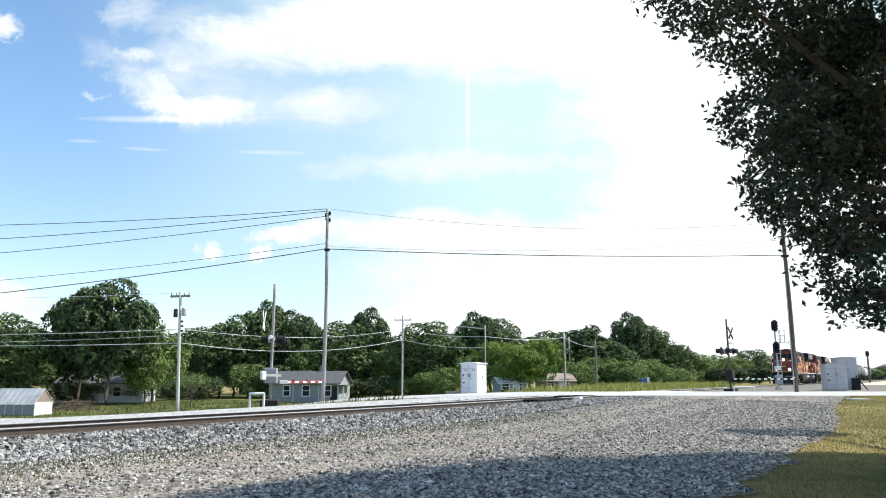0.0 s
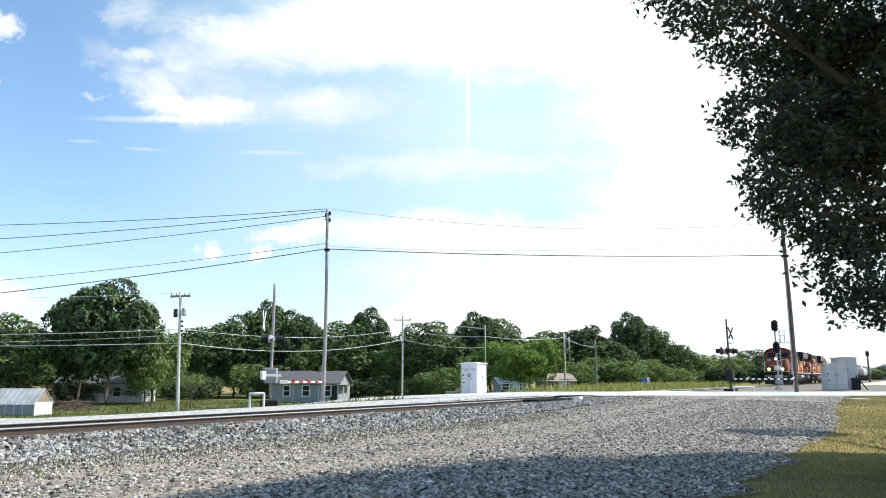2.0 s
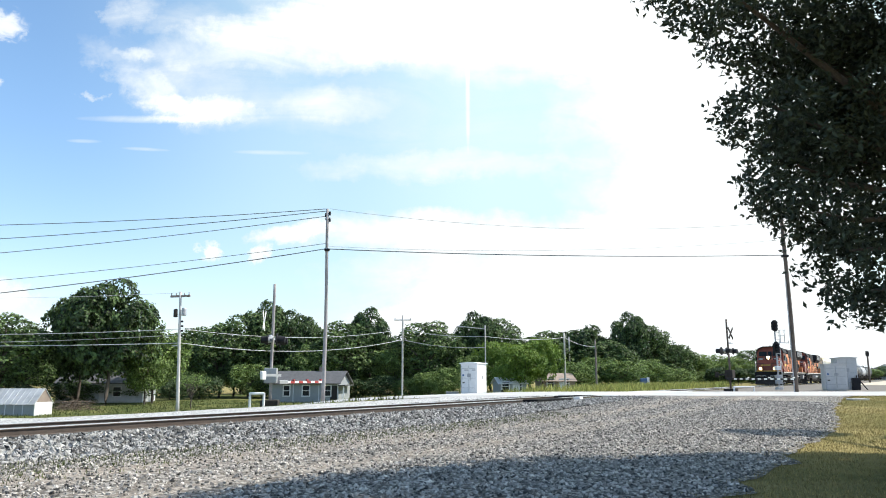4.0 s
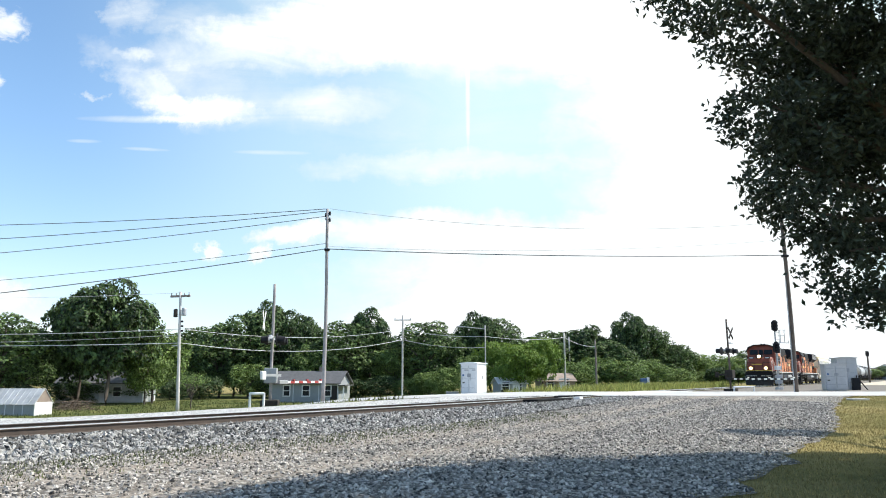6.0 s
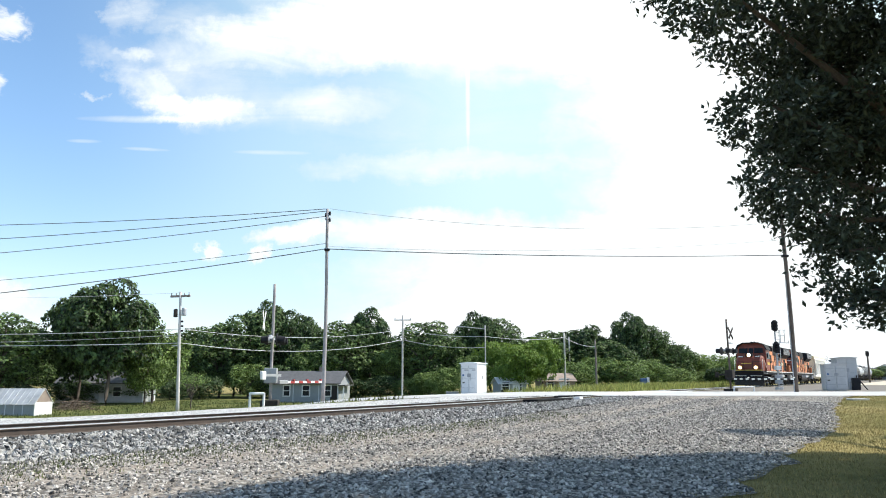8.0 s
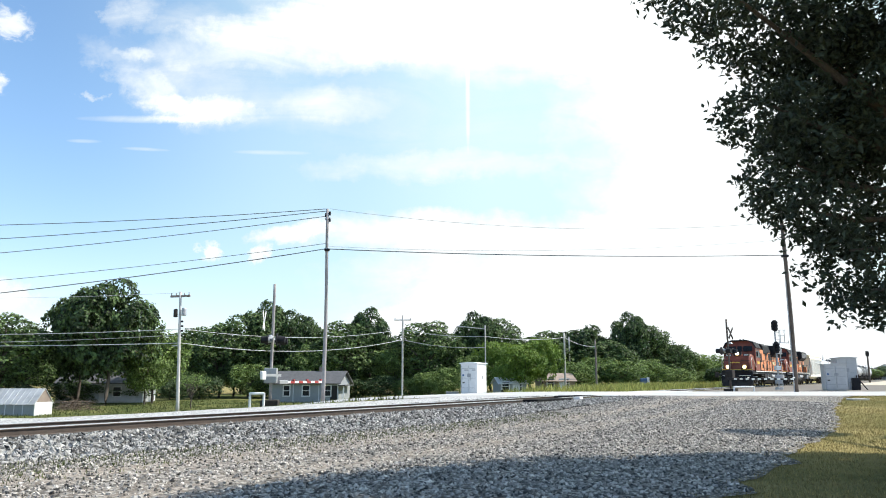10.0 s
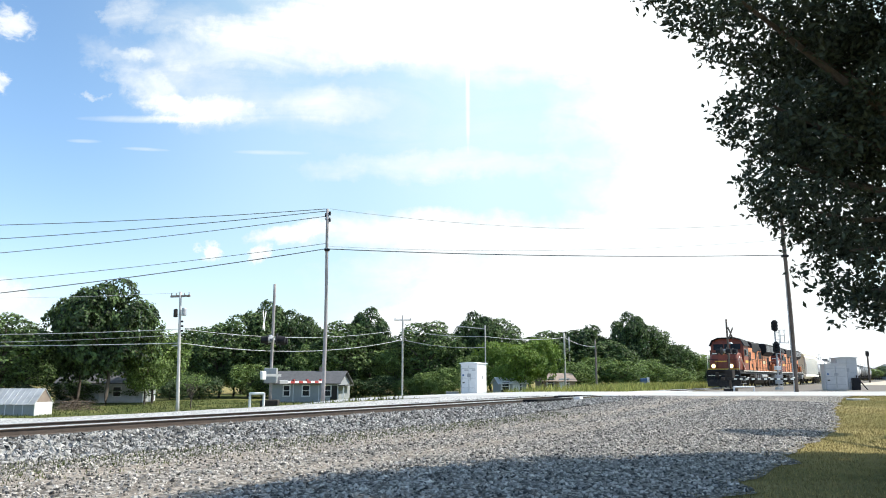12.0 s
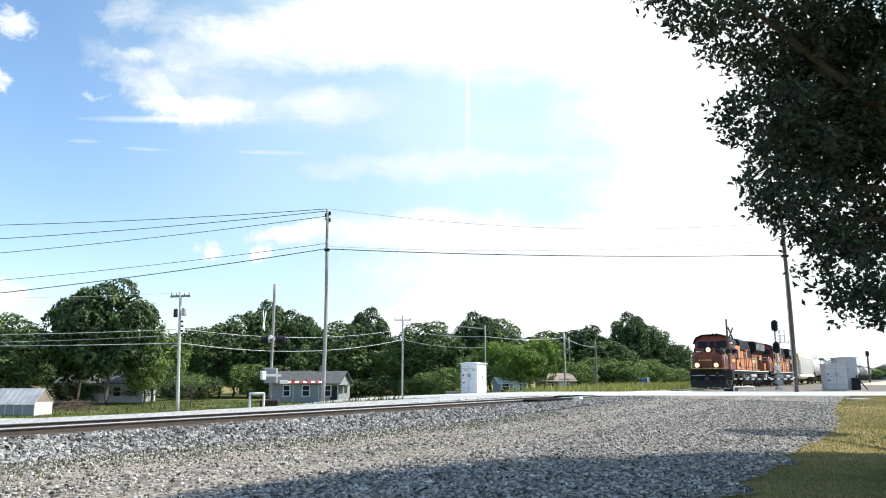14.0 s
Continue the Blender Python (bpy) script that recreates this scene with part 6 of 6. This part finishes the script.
def ballast_spot(rng):
    s = -9 + 48 * rng.uniform() ** 1.5
    d = rng.uniform(1.3, 3.6) if rng.uniform() < 0.8 else rng.uniform(-3.2, -1.3)
    p = T(s, d)
    rise = sstep(20, 40, p.y)
    z = bank_z(d, p)
    if rise > 0:
        z = z + (max(z, 0.30) - z) * rise * (0.9 if abs(d) < 2.8 else 0.6)
    return p.x, p.y, z + rng.uniform(-0.01, 0.03)


def inner_spot(rng):
    s = -9 + 48 * rng.uniform() ** 1.5
    d = rng.uniform(-1.25, 1.25)
    p = T(s, d)
    return p.x, p.y, 0.21 + rng.uniform(-0.02, 0.015)


def lot_spot(rng):
    s = -6 + 44 * rng.uniform() ** 1.9
    d = rng.uniform(3.0, lawn_line(s) - 0.15)
    # fewer loose stones in the two wheel tracks
    if (abs(d - 5.6) < 0.75 or abs(d - 7.7) < 0.6) and rng.uniform() < 0.5:
        d = rng.uniform(8.4, lawn_line(s) - 0.15)
    p = T(s, d)
    return p.x, p.y, ground_z(p.x, p.y) + 0.018 + rng.uniform(-0.008, 0.008)


stones("ballast_stones", 44000, ballast_spot, (0.028, 0.074), "stone", "loose angular grey and white ballast stones", 3)
stones("track_stones", 8000, inner_spot, (0.02, 0.045), "stone_shaded", "ballast stones lying between the rails, shade put into their colour", 4)
stones("lot_stones", 100000, lot_spot, (0.012, 0.040), "pebble", "small loose crushed stones over the lot", 8)


def blades(name, n, place, height, width, material, label, seed, category="grass"):
    rng = np.random.default_rng(seed)
    c = np.array([place(rng) for _ in range(n)])
    a = rng.uniform(0, 2 * math.pi, n)
    h = rng.uniform(*height, n)
    w = np.stack([np.cos(a), np.sin(a), np.zeros(n)], 1) * width * (h / height[1])[:, None]
    lean = rng.normal(0, 0.35, (n, 3)) * h[:, None]
    lean[:, 2] = h
    v = np.stack([c - w, c + w, c + lean * 0.55 + w * 0.6, c + lean], 1)
    f = np.arange(4 * n).reshape(n, 4)
    f = np.concatenate([f[:, [0, 1, 2]], f[:, [0, 2, 3]]])
    ob = mesh_part(name, arrays_mesh(name, v.reshape(-1, 3).tolist(), f.tolist()), material)
    return tagged(ob, label, category, kind="stuff")


def lawn_spot(rng):
    while True:
        s = 1 + 50 * rng.uniform() ** 1.8
        d = 11.8 + rng.uniform() ** 1.2 * 15
        p = T(s, d)
        if d > lawn_line(s) - 0.1 - 0.7 * rng.uniform() ** 5 and p.y > 3 and (p.x / p.y) < 0.75:
            return p.x, p.y, ground_z(p.x, p.y)


def verge_spot(rng):
    while True:
        x = rng.uniform(5, 62)
        y = rng.uniform(56, 96)
        s, d = sd(x, y)
        if d < -4.0 and noise.noise((x * 0.35, y * 0.35, 6)) > rng.uniform(-0.35, 0.25):
            return x, y, ground_z(x, y)


def field_spot(rng):
    while True:
        x, y = rng.uniform(-48, 4), rng.uniform(36, 92)
        s, d = sd(x, y)
        if d < -7.5 and not (ROAD_Y0 - 1 < y < ROAD_Y1 + 1):
            return x, y, ground_z(x, y)


blades("lawn_grass", 100000, lawn_spot, (0.012, 0.05), 0.007, "blade", "short dry yellow-green lawn grass", 12)
def toe_spot(rng):
    s = 1 + 24 * rng.uniform() ** 1.3
    d = 4.3 + rng.normal(0, 0.75) + 0.5 * noise.noise((s * 0.5, 1, 0))
    p = T(s, d)
    return p.x, p.y, ground_z(p.x, p.y) + 0.015


blades("toe_weeds", 9000, toe_spot, (0.02, 0.065), 0.012, "field", "sparse low green weeds in the gravel", 15, "weeds")
blades("verge_weeds", 15000, verge_spot, (0.12, 0.80), 0.05, "weed", "tall sunlit yellow-green weeds along the verge", 13)
blades("field_grass", 22000, field_spot, (0.08, 0.26), 0.04, "field", "rough grass on the low ground", 14)


def brush_heap():
    x, y = -0.50 * 66, 66.0
    th = thing("brush_heap", Matrix.Translation((x, y, ground_z(x, y))), "heap of dry brown cut branches", "brush pile")
    rng = np.random.default_rng(9)
    bm = bmesh.new()
    for k in range(90):
        a, r = rng.uniform(0, 6.28), rng.uniform(0, 1.8) ** 1.0
        h = max(0.1, 1.0 - 0.5 * r) * rng.uniform(0.2, 1.0)
        p = Vector((r * math.cos(a), 0.6 * r * math.sin(a), h))
        d = Vector(rng.normal(0, 1, 3)) * 0.7
        d.z = abs(d.z) * 0.5
        limb(bm, p - d, p + d, 0.03, 0.008, 0.2, 3, float(k), 4)
    part("branches", bm, "brush", th)


brush_heap()


def fence_post(r, y, height):
    x = r * y
    th = part("fence_post", prism([(-0.07, -0.3), (-0.07, height - 0.05), (0.0, height), (0.07, height - 0.05), (0.07, -0.3)], -0.07, 0.07), "wood")
    th.matrix_basis = pose(x, y, ground_z(x, y), 0, 2, 10)
    tagged(th, "short weathered wooden post beside the cottage", "post", "posts beside the cottage")


fence_post(-0.1215, 78, 0.85)
fence_post(-0.0985, 80, 1.0)


# ---- drifting clouds ----
def cloud_material(name, seed):
    m = bpy.data.materials.new(name)
    m.use_nodes = True
    N = Nodes(m.node_tree)
    co = N.add("ShaderNodeTexCoord").outputs["Object"]
    far = N.add("ShaderNodeVectorMath", {0: co}, operation="LENGTH").outputs["Value"]
    off = N.add("ShaderNodeVectorMath", {0: co, 1: (seed, 0, 0)}, operation="ADD").outputs[0]
    n = N.noise(off, 2.2, 7.0, 0.58, 0.6)
    f = N.math("SUBTRACT", N.math("MULTIPLY_ADD", n, 1.7, 0.05), N.math("MULTIPLY", far, 1.0))
    fac = N.ramp(f, [(0.0, 0.0), (0.75, 0.9), (1.0, 1.0)], True)
    e = N.add("ShaderNodeEmission", {0: (0.93, 0.97, 1.0, 1), 1: 0.85})
    t = N.add("ShaderNodeBsdfTransparent")
    N.add("ShaderNodeOutputMaterial", {0: N.add("ShaderNodeMixShader", {0: fac, 1: t.outputs[0], 2: e.outputs[0]}).outputs[0]})
    return m


def cloud(u, v, w, h, seed):
    """A small far cloud: a shallow dome of vapour, 2.6 km off."""
    bm = bmesh.new()
    bmesh.ops.create_uvsphere(bm, u_segments=24, v_segments=12, radius=1.0)
    bmesh.ops.delete(bm, geom=[q for q in bm.verts if q.co.z < -0.01], context="VERTS")
    for q in bm.verts:
        q.co.z *= 0.12
    at = Vector((u * 2600, 2600, v * 2600))
    ob = part("cloud", bm, cloud_material("vapour", seed), smooth=True)
    tagged(ob, "small white fair-weather cloud drifting slowly", "cloud", "drifting clouds", "structure")
    ob.scale = (w, h, w)
    turn = (Vector(EYE) - at).to_track_quat("Z", "Y").to_matrix().to_4x4()
    return ob, Matrix.Translation(at) @ turn


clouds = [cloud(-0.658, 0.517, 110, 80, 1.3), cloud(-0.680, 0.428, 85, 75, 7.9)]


# ---- what moves ----
SPEED, S_END = 3.039, 65.6


def motions():
    times = [0.25 * k for k in range(57)]
    for k, (ob, m) in enumerate(clouds):
        walk(ob, [(t, Matrix.Translation((4.0 * t, 0, 0.6 * t)) @ m) for t in (0.0, 3.5, 7.0, 10.5, 14.0)])
    for k, ob in enumerate(boughs[:14]):
        p = ob.location.copy()
        walk(ob, [(t, pose(p.x, p.y, p.z, 0.9 * math.sin(1.7 * t + k), 0.7 * math.sin(2.3 * t + 2 * k), 0)) for t in [0.5 * j for j in range(29)]])
    for k, (car, back) in enumerate(train):
        rows = []
        for t in times:
            s = S_END + SPEED * (14.0 - t) + back
            rows.append((t, Matrix.Translation(T(s, 0, RAIL_Z)) @ pose(0, 0, 0, 0, 0, TRACK_ROT)))
        walk(car, rows)
        if k > 5:
            continue
        r = WHEEL_R if k < 2 else 0.46
        for tr in [c for c in car.children if c.name.startswith("truck")]:
            for w in [c for c in tr.children if c.name.startswith("wheelset")]:
                at = w.location.copy()
                walk(w, [(t, pose(at.x, at.y, r, -math.degrees(SPEED * t / WHEEL_R), 0, 0)) for t in times])


motions()
